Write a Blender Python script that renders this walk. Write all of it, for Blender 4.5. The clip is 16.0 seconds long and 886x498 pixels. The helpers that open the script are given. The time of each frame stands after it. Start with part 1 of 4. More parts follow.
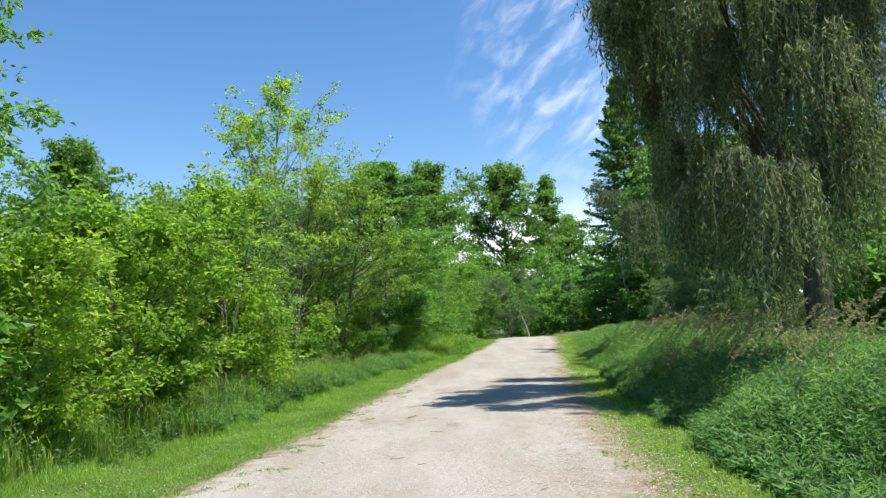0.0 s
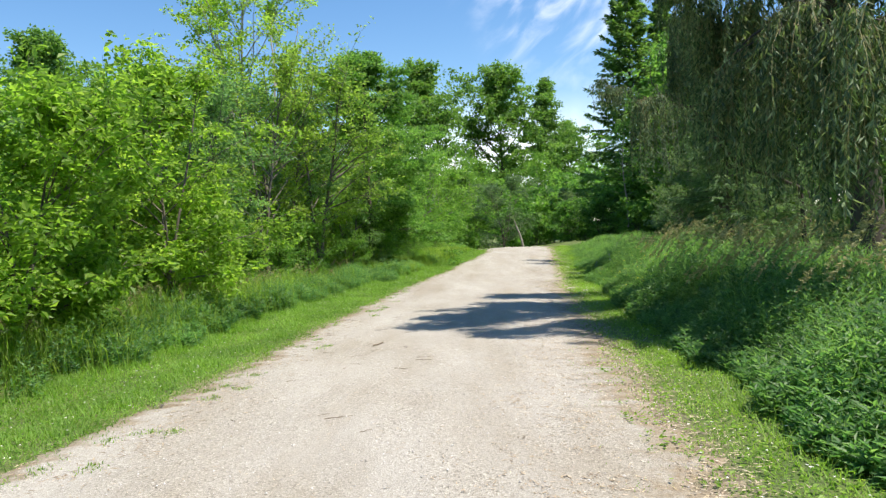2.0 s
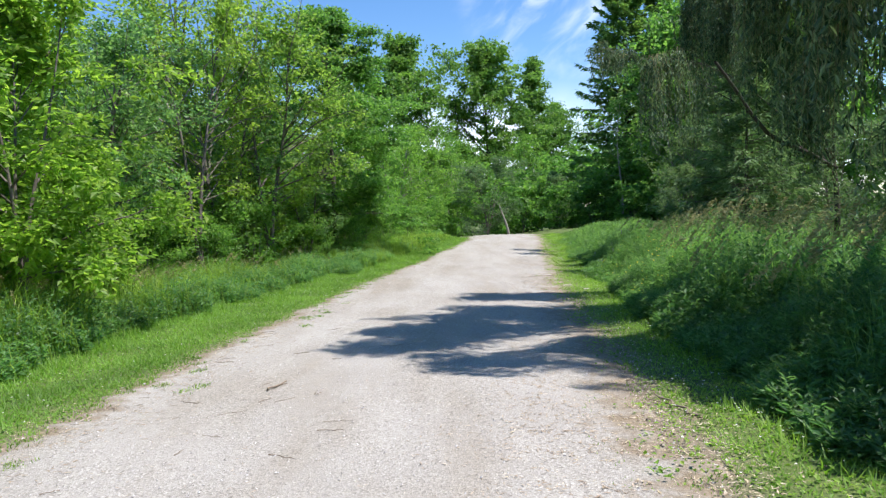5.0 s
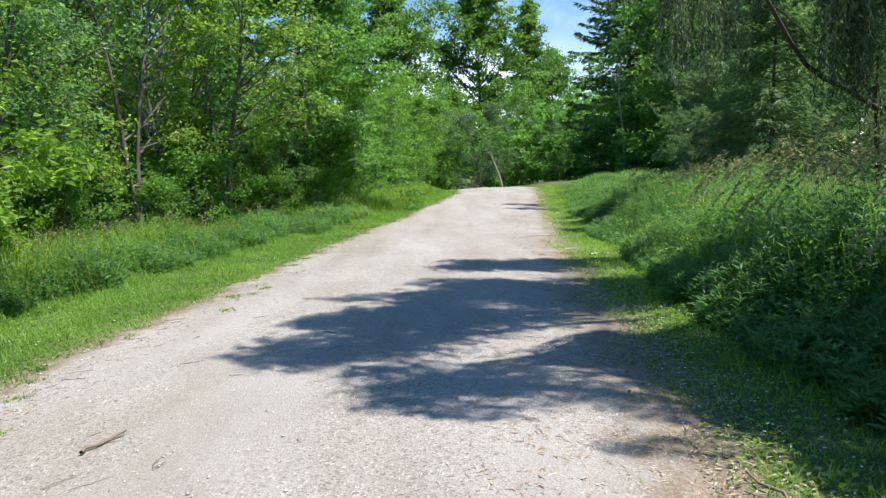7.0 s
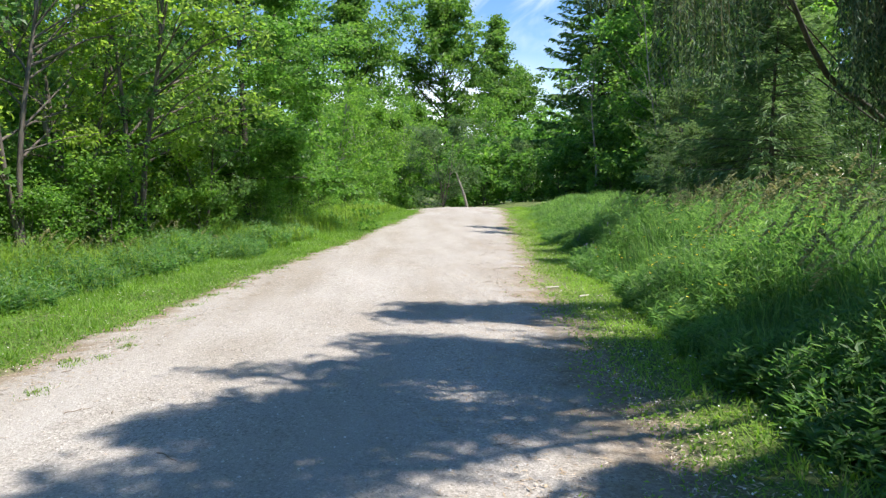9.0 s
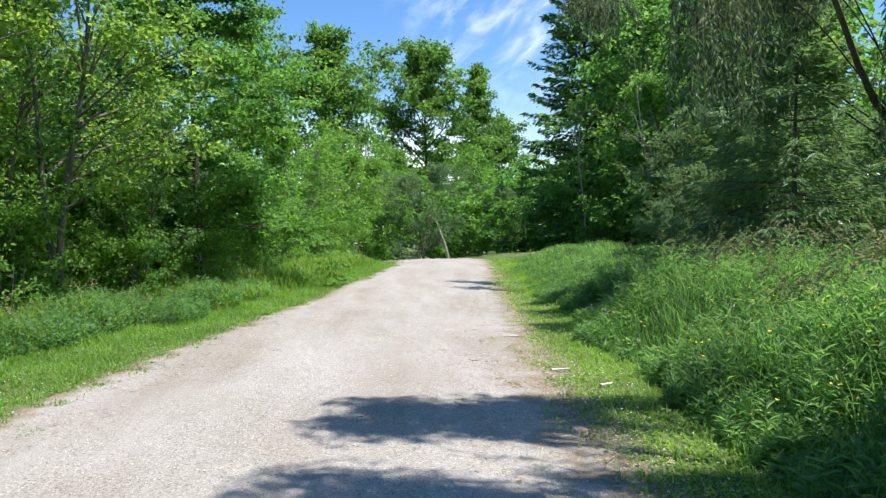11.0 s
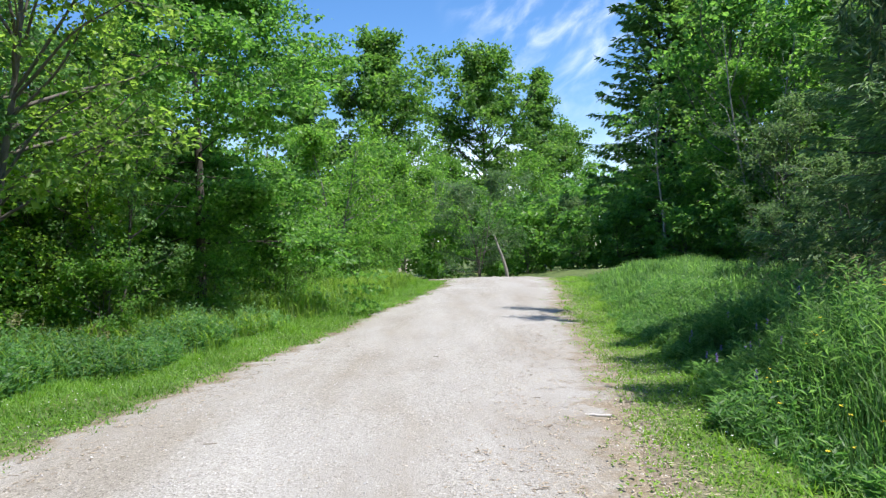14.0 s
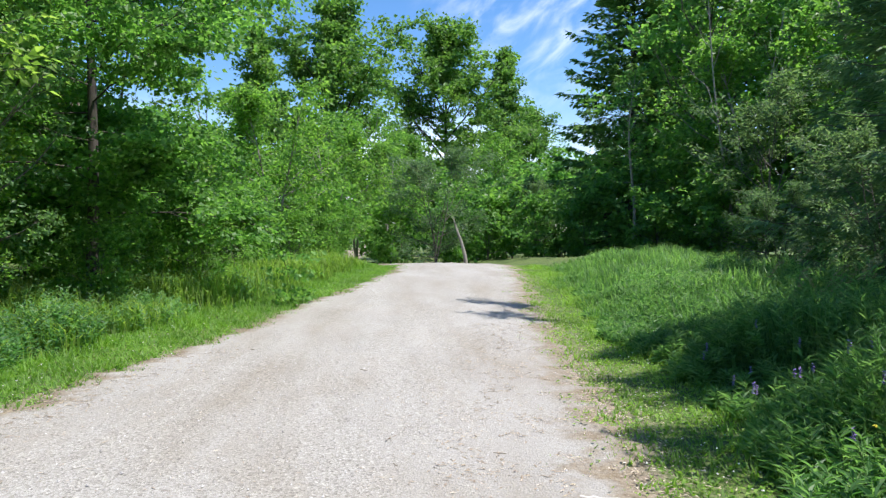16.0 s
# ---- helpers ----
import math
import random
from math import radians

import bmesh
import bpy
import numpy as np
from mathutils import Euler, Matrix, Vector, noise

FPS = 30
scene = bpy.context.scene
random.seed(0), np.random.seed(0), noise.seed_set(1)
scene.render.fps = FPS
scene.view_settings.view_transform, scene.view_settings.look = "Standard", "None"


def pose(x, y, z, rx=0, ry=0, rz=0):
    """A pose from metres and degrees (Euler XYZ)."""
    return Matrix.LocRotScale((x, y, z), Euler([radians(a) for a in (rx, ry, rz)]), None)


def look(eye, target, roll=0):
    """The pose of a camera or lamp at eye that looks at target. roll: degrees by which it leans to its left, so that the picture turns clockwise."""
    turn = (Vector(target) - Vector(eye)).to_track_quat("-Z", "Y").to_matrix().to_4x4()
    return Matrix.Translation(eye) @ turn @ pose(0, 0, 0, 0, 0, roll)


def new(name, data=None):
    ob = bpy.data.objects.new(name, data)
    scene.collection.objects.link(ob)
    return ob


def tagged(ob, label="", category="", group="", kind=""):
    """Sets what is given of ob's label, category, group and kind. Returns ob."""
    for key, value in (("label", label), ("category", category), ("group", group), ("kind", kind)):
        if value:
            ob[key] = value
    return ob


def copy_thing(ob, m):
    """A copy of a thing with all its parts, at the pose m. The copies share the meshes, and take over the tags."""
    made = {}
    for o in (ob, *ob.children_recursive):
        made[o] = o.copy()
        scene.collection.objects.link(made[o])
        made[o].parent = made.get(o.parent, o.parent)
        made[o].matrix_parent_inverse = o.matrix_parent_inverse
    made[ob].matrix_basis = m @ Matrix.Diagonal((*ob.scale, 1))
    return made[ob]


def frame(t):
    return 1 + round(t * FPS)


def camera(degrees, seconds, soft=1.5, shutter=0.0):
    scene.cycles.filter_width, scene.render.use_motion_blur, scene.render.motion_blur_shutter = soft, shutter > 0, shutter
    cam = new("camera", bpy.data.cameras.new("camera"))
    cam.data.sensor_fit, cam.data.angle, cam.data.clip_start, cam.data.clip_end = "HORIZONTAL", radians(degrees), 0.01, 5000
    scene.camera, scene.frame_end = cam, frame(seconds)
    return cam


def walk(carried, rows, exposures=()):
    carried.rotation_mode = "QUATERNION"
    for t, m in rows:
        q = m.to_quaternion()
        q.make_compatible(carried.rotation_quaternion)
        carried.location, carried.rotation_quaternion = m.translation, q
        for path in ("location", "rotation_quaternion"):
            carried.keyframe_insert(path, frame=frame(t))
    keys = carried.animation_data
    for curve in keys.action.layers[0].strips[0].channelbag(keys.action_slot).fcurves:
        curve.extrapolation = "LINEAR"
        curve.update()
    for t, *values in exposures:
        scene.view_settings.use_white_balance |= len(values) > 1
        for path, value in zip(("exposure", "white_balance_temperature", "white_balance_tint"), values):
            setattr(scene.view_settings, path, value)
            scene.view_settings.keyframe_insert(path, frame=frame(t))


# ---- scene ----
cam = camera(64.9, 16.0, soft=1.35)
METRES, EYE, TILT, LEAN, TURN = 21.4, 1.5, 0.0, 0.0, 0.0
ROWS = [
    (0.0, 0.0, 0.0, 0.0, 0.3, 5.64, 3.06),
    (0.5, 0.0052, 0.0318, -0.001, -0.4, 3.25, 2.41),
    (1.0, 0.0073, 0.0626, -0.0007, -2.21, 0.44, 4.38),
    (1.5, 0.0121, 0.0946, -0.0004, -1.26, -0.35, 3.18),
    (2.0, 0.0143, 0.1267, -0.0025, -0.11, -1.87, 2.42),
    (2.5, 0.0171, 0.158, -0.0039, -0.04, -2.47, 2.47),
    (3.0, 0.0211, 0.1915, -0.0063, 0.29, -2.65, 0.93),
    (3.5, 0.0242, 0.2218, -0.0061, -1.28, -2.59, 2.15),
    (6.0, 0.046, 0.3751, -0.0129, -1.2, -4.2, 1.65),
    (6.5, 0.0508, 0.4077, -0.0135, -0.6, -6.06, -0.2),
    (7.0, 0.0544, 0.4412, -0.0143, -1.75, -6.82, 2.2),
    (7.5, 0.0592, 0.4737, -0.0142, -2.09, -7.57, 0.87),
    (8.0, 0.0618, 0.5071, -0.0148, -2.94, -6.51, 1.67),
    (8.5, 0.0664, 0.5409, -0.0166, -4.1, -5.89, 0.75),
    (9.0, 0.0689, 0.5728, -0.0178, -4.58, -5.36, 0.87),
    (9.5, 0.0703, 0.6033, -0.0189, -5.88, -3.55, 1.22),
    (12.0, 0.0954, 0.7502, -0.0187, -5.86, -1.11, 0.77),
    (12.5, 0.0999, 0.78, -0.0197, -3.55, -2.12, -0.69),
    (13.0, 0.1042, 0.81, -0.0197, -3.49, -1.96, 1.6),
    (13.5, 0.1081, 0.84, -0.0175, -1.27, -1.05, 1.51),
    (14.0, 0.1114, 0.8705, -0.0186, -0.95, 0.03, 1.47),
    (14.5, 0.1153, 0.9007, -0.0191, -2.99, -0.63, 1.83),
    (15.0, 0.1181, 0.9298, -0.0222, -1.77, -1.36, 0.7),
    (15.5, 0.1228, 0.9589, -0.0237, -4.47, -1.38, 1.39),
    (16.0, 0.126, 0.9903, -0.0225, -4.21, -1.27, -0.27),
]
walk(cam, [(t, pose(0, 0, EYE, TILT, LEAN, TURN) @ pose(METRES * x, METRES * y, METRES * z, 90 + pitch, roll, yaw)) for t, x, y, z, yaw, pitch, roll in ROWS],
     exposures=[(0.0, 0.70, 7050, 14), (1.0, 0.76, 7300, 13), (2.5, 0.75, 7300, 13), (3.5, 0.72, 6600, 17), (6.0, 0.70, 6550, 17), (7.0, 0.70, 6650, 16), (9.0, 0.80, 6900, 17), (12.0, 0.74, 6480, 16), (16.0, 0.71, 6420, 16)])

# ---- sun, sky and clouds ----
SUN_ELEVATION, SUN_AZIMUTH = radians(66), radians(107)   # azimuth from straight ahead (+y) towards the right (+x)
sun = new("sun", bpy.data.lights.new("sun", "SUN"))
sun.data.energy, sun.data.angle, sun.data.color = 4.6, radians(0.53), (1.0, 0.975, 0.93)
sun_way = Vector((math.sin(SUN_AZIMUTH) * math.cos(SUN_ELEVATION), math.cos(SUN_AZIMUTH) * math.cos(SUN_ELEVATION), math.sin(SUN_ELEVATION)))
sun.matrix_world = look(sun_way * 200, (0, 0, 0))

world = bpy.data.worlds.new("sky")
scene.world = world
world.use_nodes = True
wn, wl = world.node_tree.nodes, world.node_tree.links
wn.clear()
w_out = wn.new("ShaderNodeOutputWorld")
w_bg = wn.new("ShaderNodeBackground")
w_bg.inputs["Strength"].default_value = 0.126
w_sky = wn.new("ShaderNodeTexSky")
w_sky.sky_type, w_sky.sun_disc = "NISHITA", False
w_sky.sun_elevation, w_sky.sun_rotation = SUN_ELEVATION, SUN_AZIMUTH
w_sky.air_density, w_sky.dust_density, w_sky.ozone_density, w_sky.altitude = 1.0, 0.3, 2.5, 300
# thin wispy cloud, streaked along one wind direction, and a low bank near the horizon
w_co = wn.new("ShaderNodeTexCoord")
w_map = wn.new("ShaderNodeMapping")
w_map.inputs["Scale"].default_value = (10.0, 10.0, 24.0)
w_turn = wn.new("ShaderNodeMapping")
w_turn.inputs["Rotation"].default_value = (0, radians(40), 0)
w_noise = wn.new("ShaderNodeTexNoise")
w_noise.inputs["Scale"].default_value, w_noise.inputs["Detail"].default_value, w_noise.inputs["Roughness"].default_value = 1.3, 7, 0.55
w_noise.inputs["Distortion"].default_value = 0.4
w_ramp = wn.new("ShaderNodeMapRange")
w_ramp.interpolation_type = "SMOOTHSTEP"
for key, v in (("From Min", 0.40), ("From Max", 0.88), ("To Min", 0.0), ("To Max", 0.5)):
    w_ramp.inputs[key].default_value = v
# the cloud field: a broad patch of sky round one direction
w_dot = wn.new("ShaderNodeVectorMath")
w_dot.operation = "DOT_PRODUCT"
w_dot.inputs[1].default_value = Vector((0.21, 0.92, 0.345)).normalized()
w_field = wn.new("ShaderNodeMapRange")
w_field.interpolation_type = "SMOOTHSTEP"
for key, v in (("From Min", 0.979), ("From Max", 0.997), ("To Min", 0.0), ("To Max", 1.0)):
    w_field.inputs[key].default_value = v
w_mul = wn.new("ShaderNodeMath")
w_mul.operation = "MULTIPLY"
w_sep = wn.new("ShaderNodeSeparateXYZ")
w_low = wn.new("ShaderNodeMapRange")
w_low.interpolation_type = "SMOOTHSTEP"
for key, v in (("From Min", 0.20), ("From Max", 0.07), ("To Min", 0.0), ("To Max", 0.75)):
    w_low.inputs[key].default_value = v
w_noise2 = wn.new("ShaderNodeTexNoise")
w_noise2.inputs["Scale"].default_value, w_noise2.inputs["Detail"].default_value = 5.0, 6
w_ramp2 = wn.new("ShaderNodeMapRange")
w_ramp2.interpolation_type = "SMOOTHSTEP"
for key, v in (("From Min", 0.36), ("From Max", 0.62), ("To Min", 0.0), ("To Max", 1.0)):
    w_ramp2.inputs[key].default_value = v
w_mul2 = wn.new("ShaderNodeMath")
w_mul2.operation = "MULTIPLY"
w_max = wn.new("ShaderNodeMath")
w_max.operation = "MAXIMUM"
w_mix = wn.new("ShaderNodeMix")
w_mix.data_type = "RGBA"
w_mix.inputs["B"].default_value = (8.5, 9.0, 9.8, 1)
wl.new(w_co.outputs["Generated"], w_turn.inputs["Vector"])
wl.new(w_turn.outputs["Vector"], w_map.inputs["Vector"])
wl.new(w_map.outputs["Vector"], w_noise.inputs["Vector"])
wl.new(w_noise.outputs["Fac"], w_ramp.inputs["Value"])
wl.new(w_co.outputs["Generated"], w_dot.inputs[0])
wl.new(w_dot.outputs["Value"], w_field.inputs["Value"])
wl.new(w_ramp.outputs["Result"], w_mul.inputs[0])
wl.new(w_field.outputs["Result"], w_mul.inputs[1])
wl.new(w_co.outputs["Generated"], w_sep.inputs[0])
wl.new(w_sep.outputs["Z"], w_low.inputs["Value"])
wl.new(w_co.outputs["Generated"], w_noise2.inputs["Vector"])
wl.new(w_noise2.outputs["Fac"], w_ramp2.inputs["Value"])
wl.new(w_ramp2.outputs["Result"], w_mul2.inputs[0])
wl.new(w_low.outputs["Result"], w_mul2.inputs[1])
wl.new(w_mul.outputs[0], w_max.inputs[0])
wl.new(w_mul2.outputs[0], w_max.inputs[1])
w_hsv = wn.new("ShaderNodeHueSaturation")
w_hsv.inputs["Saturation"].default_value, w_hsv.inputs["Value"].default_value = 1.26, 1.0
wl.new(w_sky.outputs["Color"], w_hsv.inputs["Color"])
wl.new(w_hsv.outputs["Color"], w_mix.inputs["A"])
wl.new(w_max.outputs[0], w_mix.inputs["Factor"])
wl.new(w_mix.outputs["Result"], w_bg.inputs["Color"])
wl.new(w_bg.outputs["Background"], w_out.inputs["Surface"])


# ---- materials ----
def material(name):
    m = bpy.data.materials.new(name)
    m.use_nodes = True
    nt = m.node_tree
    return m, nt.nodes, nt.links, nt.nodes["Principled BSDF"], nt.nodes["Material Output"]


def ramp(nodes, stops):
    r = nodes.new("ShaderNodeValToRGB")
    e = r.color_ramp.elements
    while len(e) < len(stops):
        e.new(0.5)
    for k, (p, c) in zip(e, stops):
        k.position, k.color = p, (*c, 1)
    return r


def noise_tex(nodes, links, scale, detail=4, rough=0.55, coords="Object", stretch=None):
    co = nodes.new("ShaderNodeTexCoord")
    n = nodes.new("ShaderNodeTexNoise")
    n.inputs["Scale"].default_value, n.inputs["Detail"].default_value, n.inputs["Roughness"].default_value = scale, detail, rough
    if stretch:
        mp = nodes.new("ShaderNodeMapping")
        mp.inputs["Scale"].default_value = stretch
        links.new(co.outputs[coords], mp.inputs["Vector"])
        links.new(mp.outputs["Vector"], n.inputs["Vector"])
    else:
        links.new(co.outputs[coords], n.inputs["Vector"])
    return n


def mix_rgb(nodes, links, fac, a, b, blend="MIX"):
    m = nodes.new("ShaderNodeMix")
    m.data_type, m.blend_type = "RGBA", blend
    for sock, v in (("Factor", fac), ("A", a), ("B", b)):
        s = [i for i in m.inputs if i.name == sock and i.enabled][0]
        if isinstance(v, (int, float)):
            s.default_value = v
        elif isinstance(v, tuple):
            s.default_value = (*v, 1)
        else:
            links.new(v, s)
    return [o for o in m.outputs if o.enabled][0]


def foliage(name, dark, mid, light, through_colour, translucent=0.42, gloss=0.38):
    """Leaf: colour varies leaf by leaf and bough by bough, and light comes through it."""
    m, n, l, b, out = material(name)
    geo = n.new("ShaderNodeNewGeometry")
    r = ramp(n, [(0.0, dark), (0.5, mid), (1.0, light)])
    l.new(geo.outputs["Random Per Island"], r.inputs["Fac"])
    patch = noise_tex(n, l, 0.9, 3)
    tone = ramp(n, [(0.3, (0.72, 0.74, 0.72)), (0.7, (1.2, 1.15, 1.1))])
    l.new(patch.outputs["Fac"], tone.inputs["Fac"])
    col = mix_rgb(n, l, 1.0, r.outputs["Color"], tone.outputs["Color"], "MULTIPLY")
    info = n.new("ShaderNodeObjectInfo")
    tree_tone = ramp(n, [(0.0, (0.85, 0.9, 0.95)), (1.0, (1.15, 1.08, 1.0))])
    l.new(info.outputs["Random"], tree_tone.inputs["Fac"])
    col = mix_rgb(n, l, 1.0, col, tree_tone.outputs["Color"], "MULTIPLY")
    l.new(col, b.inputs["Base Color"])
    b.inputs["Roughness"].default_value = gloss + 0.08
    b.inputs["Specular IOR Level"].default_value = 0.38
    tr = n.new("ShaderNodeBsdfTranslucent")
    l.new(mix_rgb(n, l, 1.0, col, through_colour, "MULTIPLY"), tr.inputs["Color"])
    mx = n.new("ShaderNodeMixShader")
    mx.inputs["Fac"].default_value = translucent
    l.new(b.outputs["BSDF"], mx.inputs[1])
    l.new(tr.outputs["BSDF"], mx.inputs[2])
    l.new(mx.outputs["Shader"], out.inputs["Surface"])
    return m


def bark(name, dark, light, scale=9.0):
    m, n, l, b, out = material(name)
    a = noise_tex(n, l, scale, 8, 0.65, stretch=(1, 1, 0.22))
    c = ramp(n, [(0.3, dark), (0.68, light)])
    l.new(a.outputs["Fac"], c.inputs["Fac"])
    moss = noise_tex(n, l, 1.3, 4)
    mr = ramp(n, [(0.5, (0, 0, 0)), (0.72, (0.45, 0.45, 0.45))])
    l.new(moss.outputs["Fac"], mr.inputs["Fac"])
    l.new(mix_rgb(n, l, mr.outputs["Color"], c.outputs["Color"], (0.10, 0.115, 0.06)), b.inputs["Base Color"])
    b.inputs["Roughness"].default_value = 0.9
    bump = n.new("ShaderNodeBump")
    bump.inputs["Strength"].default_value, bump.inputs["Distance"].default_value = 0.8, 0.03
    l.new(a.outputs["Fac"], bump.inputs["Height"])
    l.new(bump.outputs["Normal"], b.inputs["Normal"])
    return m


def wear_mask(n, l, low, high, scale=5.0):
    """Where the margin is worn: the mesh's own wear value, broken up by patches of several sizes."""
    at = n.new("ShaderNodeAttribute")
    at.attribute_name = "wear"
    p = noise_tex(n, l, scale, 7, 0.68)
    add = n.new("ShaderNodeMath")
    add.operation = "ADD"
    l.new(at.outputs["Fac"], add.inputs[0])
    l.new(p.outputs["Fac"], add.inputs[1])
    r = n.new("ShaderNodeMapRange")
    r.interpolation_type = "SMOOTHSTEP"
    r.inputs["From Min"].default_value, r.inputs["From Max"].default_value = low, high
    l.new(add.outputs[0], r.inputs["Value"])
    return r.outputs["Result"]


def gravel_colour(n, l):
    """Crushed stone: fine grit, single stones and a few pale and dark chips. Returns the colour and a height."""
    fine = noise_tex(n, l, 120, 3, 0.65)
    c = ramp(n, [(0.30, (0.25, 0.241, 0.215)), (0.5, (0.345, 0.335, 0.303)), (0.72, (0.445, 0.437, 0.404))])
    l.new(fine.outputs["Fac"], c.inputs["Fac"])
    co = n.new("ShaderNodeTexCoord")
    vor = n.new("ShaderNodeTexVoronoi")
    vor.inputs["Scale"].default_value = 62
    l.new(co.outputs["Object"], vor.inputs["Vector"])
    stone = ramp(n, [(0.0, (0.5, 0.48, 0.46)), (0.35, (0.92, 0.91, 0.89)), (0.8, (1.1, 1.1, 1.09)), (1.0, (1.55, 1.55, 1.52))])
    l.new(vor.outputs["Color"], stone.inputs["Fac"])
    # coarse stones show in drifts; elsewhere the surface is silty and smooth
    silt = noise_tex(n, l, 0.8, 5, 0.6, stretch=(1.3, 0.5, 1))
    sm = ramp(n, [(0.34, (0.2, 0.2, 0.2)), (0.56, (1, 1, 1))])
    l.new(silt.outputs["Fac"], sm.inputs["Fac"])
    col = mix_rgb(n, l, sm.outputs["Color"], c.outputs["Color"], mix_rgb(n, l, 1.0, c.outputs["Color"], stone.outputs["Color"], "MULTIPLY"))
    drift = noise_tex(n, l, 0.55, 6, 0.62, stretch=(1.6, 0.42, 1))
    dr = ramp(n, [(0.34, (0.84, 0.79, 0.72)), (0.52, (1.0, 0.985, 0.965)), (0.70, (1.14, 1.14, 1.14))])
    l.new(drift.outputs["Fac"], dr.inputs["Fac"])
    col = mix_rgb(n, l, 0.9, col, dr.outputs["Color"], "MULTIPLY")
    add = n.new("ShaderNodeMath")
    add.operation = "ADD"
    l.new(fine.outputs["Fac"], add.inputs[0])
    l.new(vor.outputs["Distance"], add.inputs[1])
    return col, add.outputs[0]


def soil_colour(n, l):
    a = noise_tex(n, l, 34, 6, 0.72)
    c = ramp(n, [(0.28, (0.125, 0.095, 0.06)), (0.5, (0.235, 0.19, 0.13)), (0.74, (0.36, 0.315, 0.235))])
    l.new(a.outputs["Fac"], c.inputs["Fac"])
    return c.outputs["Color"]


def gravel_material():
    m, n, l, b, out = material("gravel")
    col, height = gravel_colour(n, l)
    col = mix_rgb(n, l, wear_mask(n, l, 0.95, 1.35), col, soil_colour(n, l))
    l.new(col, b.inputs["Base Color"])
    b.inputs["Roughness"].default_value = 0.95
    b.inputs["Specular IOR Level"].default_value = 0.2
    bump = n.new("ShaderNodeBump")
    bump.inputs["Strength"].default_value, bump.inputs["Distance"].default_value = 0.6, 0.010
    l.new(height, bump.inputs["Height"])
    l.new(bump.outputs["Normal"], b.inputs["Normal"])
    return m


def ground_material():
    m, n, l, b, out = material("turf_soil")
    a = noise_tex(n, l, 26, 6, 0.7)
    c = ramp(n, [(0.3, (0.06, 0.085, 0.02)), (0.52, (0.10, 0.155, 0.035)), (0.72, (0.20, 0.20, 0.085))])
    l.new(a.outputs["Fac"], c.inputs["Fac"])
    big = noise_tex(n, l, 0.7, 4)
    t = ramp(n, [(0.35, (0.75, 0.8, 0.75)), (0.65, (1.15, 1.1, 1.0))])
    l.new(big.outputs["Fac"], t.inputs["Fac"])
    col = mix_rgb(n, l, 1.0, c.outputs["Color"], t.outputs["Color"], "MULTIPLY")
    col = mix_rgb(n, l, wear_mask(n, l, 0.75, 1.15, 6.0), col, soil_colour(n, l))
    l.new(col, b.inputs["Base Color"])
    b.inputs["Roughness"].default_value = 0.95
    bump = n.new("ShaderNodeBump")
    bump.inputs["Strength"].default_value, bump.inputs["Distance"].default_value = 0.8, 0.03
    l.new(a.outputs["Fac"], bump.inputs["Height"])
    l.new(bump.outputs["Normal"], b.inputs["Normal"])
    return m


def simple(name, a, b_col, rough=0.8, scale=20):
    m, n, l, b, out = material(name)
    geo = n.new("ShaderNodeNewGeometry")
    r = ramp(n, [(0.0, a), (1.0, b_col)])
    l.new(geo.outputs["Random Per Island"], r.inputs["Fac"])
    g = noise_tex(n, l, scale, 4)
    t = ramp(n, [(0.3, (0.8, 0.8, 0.8)), (0.7, (1.15, 1.15, 1.15))])
    l.new(g.outputs["Fac"], t.inputs["Fac"])
    l.new(mix_rgb(n, l, 1.0, r.outputs["Color"], t.outputs["Color"], "MULTIPLY"), b.inputs["Base Color"])
    b.inputs["Roughness"].default_value = rough
    return m


THROUGH = (1.7, 1.8, 1.0)
M_GRAVEL = gravel_material()
M_GROUND = ground_material()
M_ASH = foliage("ash_leaf", (0.127, 0.244, 0.040), (0.201, 0.355, 0.058), (0.302, 0.440, 0.090), THROUGH, 0.60)
M_YELLOW = foliage("young_leaf", (0.145, 0.255, 0.050), (0.210, 0.345, 0.072), (0.290, 0.410, 0.100), THROUGH, 0.60)
M_MAPLE = foliage("maple_leaf", (0.069, 0.178, 0.045), (0.119, 0.270, 0.065), (0.186, 0.362, 0.097), THROUGH, 0.54)
M_OAK = foliage("oak_leaf", (0.075, 0.17, 0.04), (0.125, 0.255, 0.058), (0.19, 0.335, 0.085), THROUGH, 0.5)
M_LINDEN = foliage("linden_leaf", (0.084, 0.200, 0.045), (0.140, 0.297, 0.065), (0.216, 0.378, 0.097), THROUGH, 0.58)
M_GREY = foliage("grey_leaf", (0.085, 0.16, 0.083), (0.128, 0.215, 0.115), (0.185, 0.28, 0.155), THROUGH, 0.52)
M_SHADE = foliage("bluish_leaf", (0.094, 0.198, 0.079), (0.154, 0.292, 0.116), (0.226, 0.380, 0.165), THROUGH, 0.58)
M_BLUE = foliage("conifer_needle", (0.094, 0.190, 0.094), (0.150, 0.269, 0.134), (0.225, 0.362, 0.192), (1.3, 1.4, 0.8), 0.4, 0.5)
M_NEEDLE = foliage("spruce_needle", (0.08, 0.185, 0.06), (0.138, 0.28, 0.088), (0.205, 0.36, 0.125), (1.4, 1.5, 0.75), 0.42, 0.5)
M_WILLOW = foliage("willow_leaf", (0.034, 0.074, 0.036), (0.082, 0.146, 0.076), (0.25, 0.345, 0.20), (1.5, 1.6, 0.75), 0.4, 0.5)
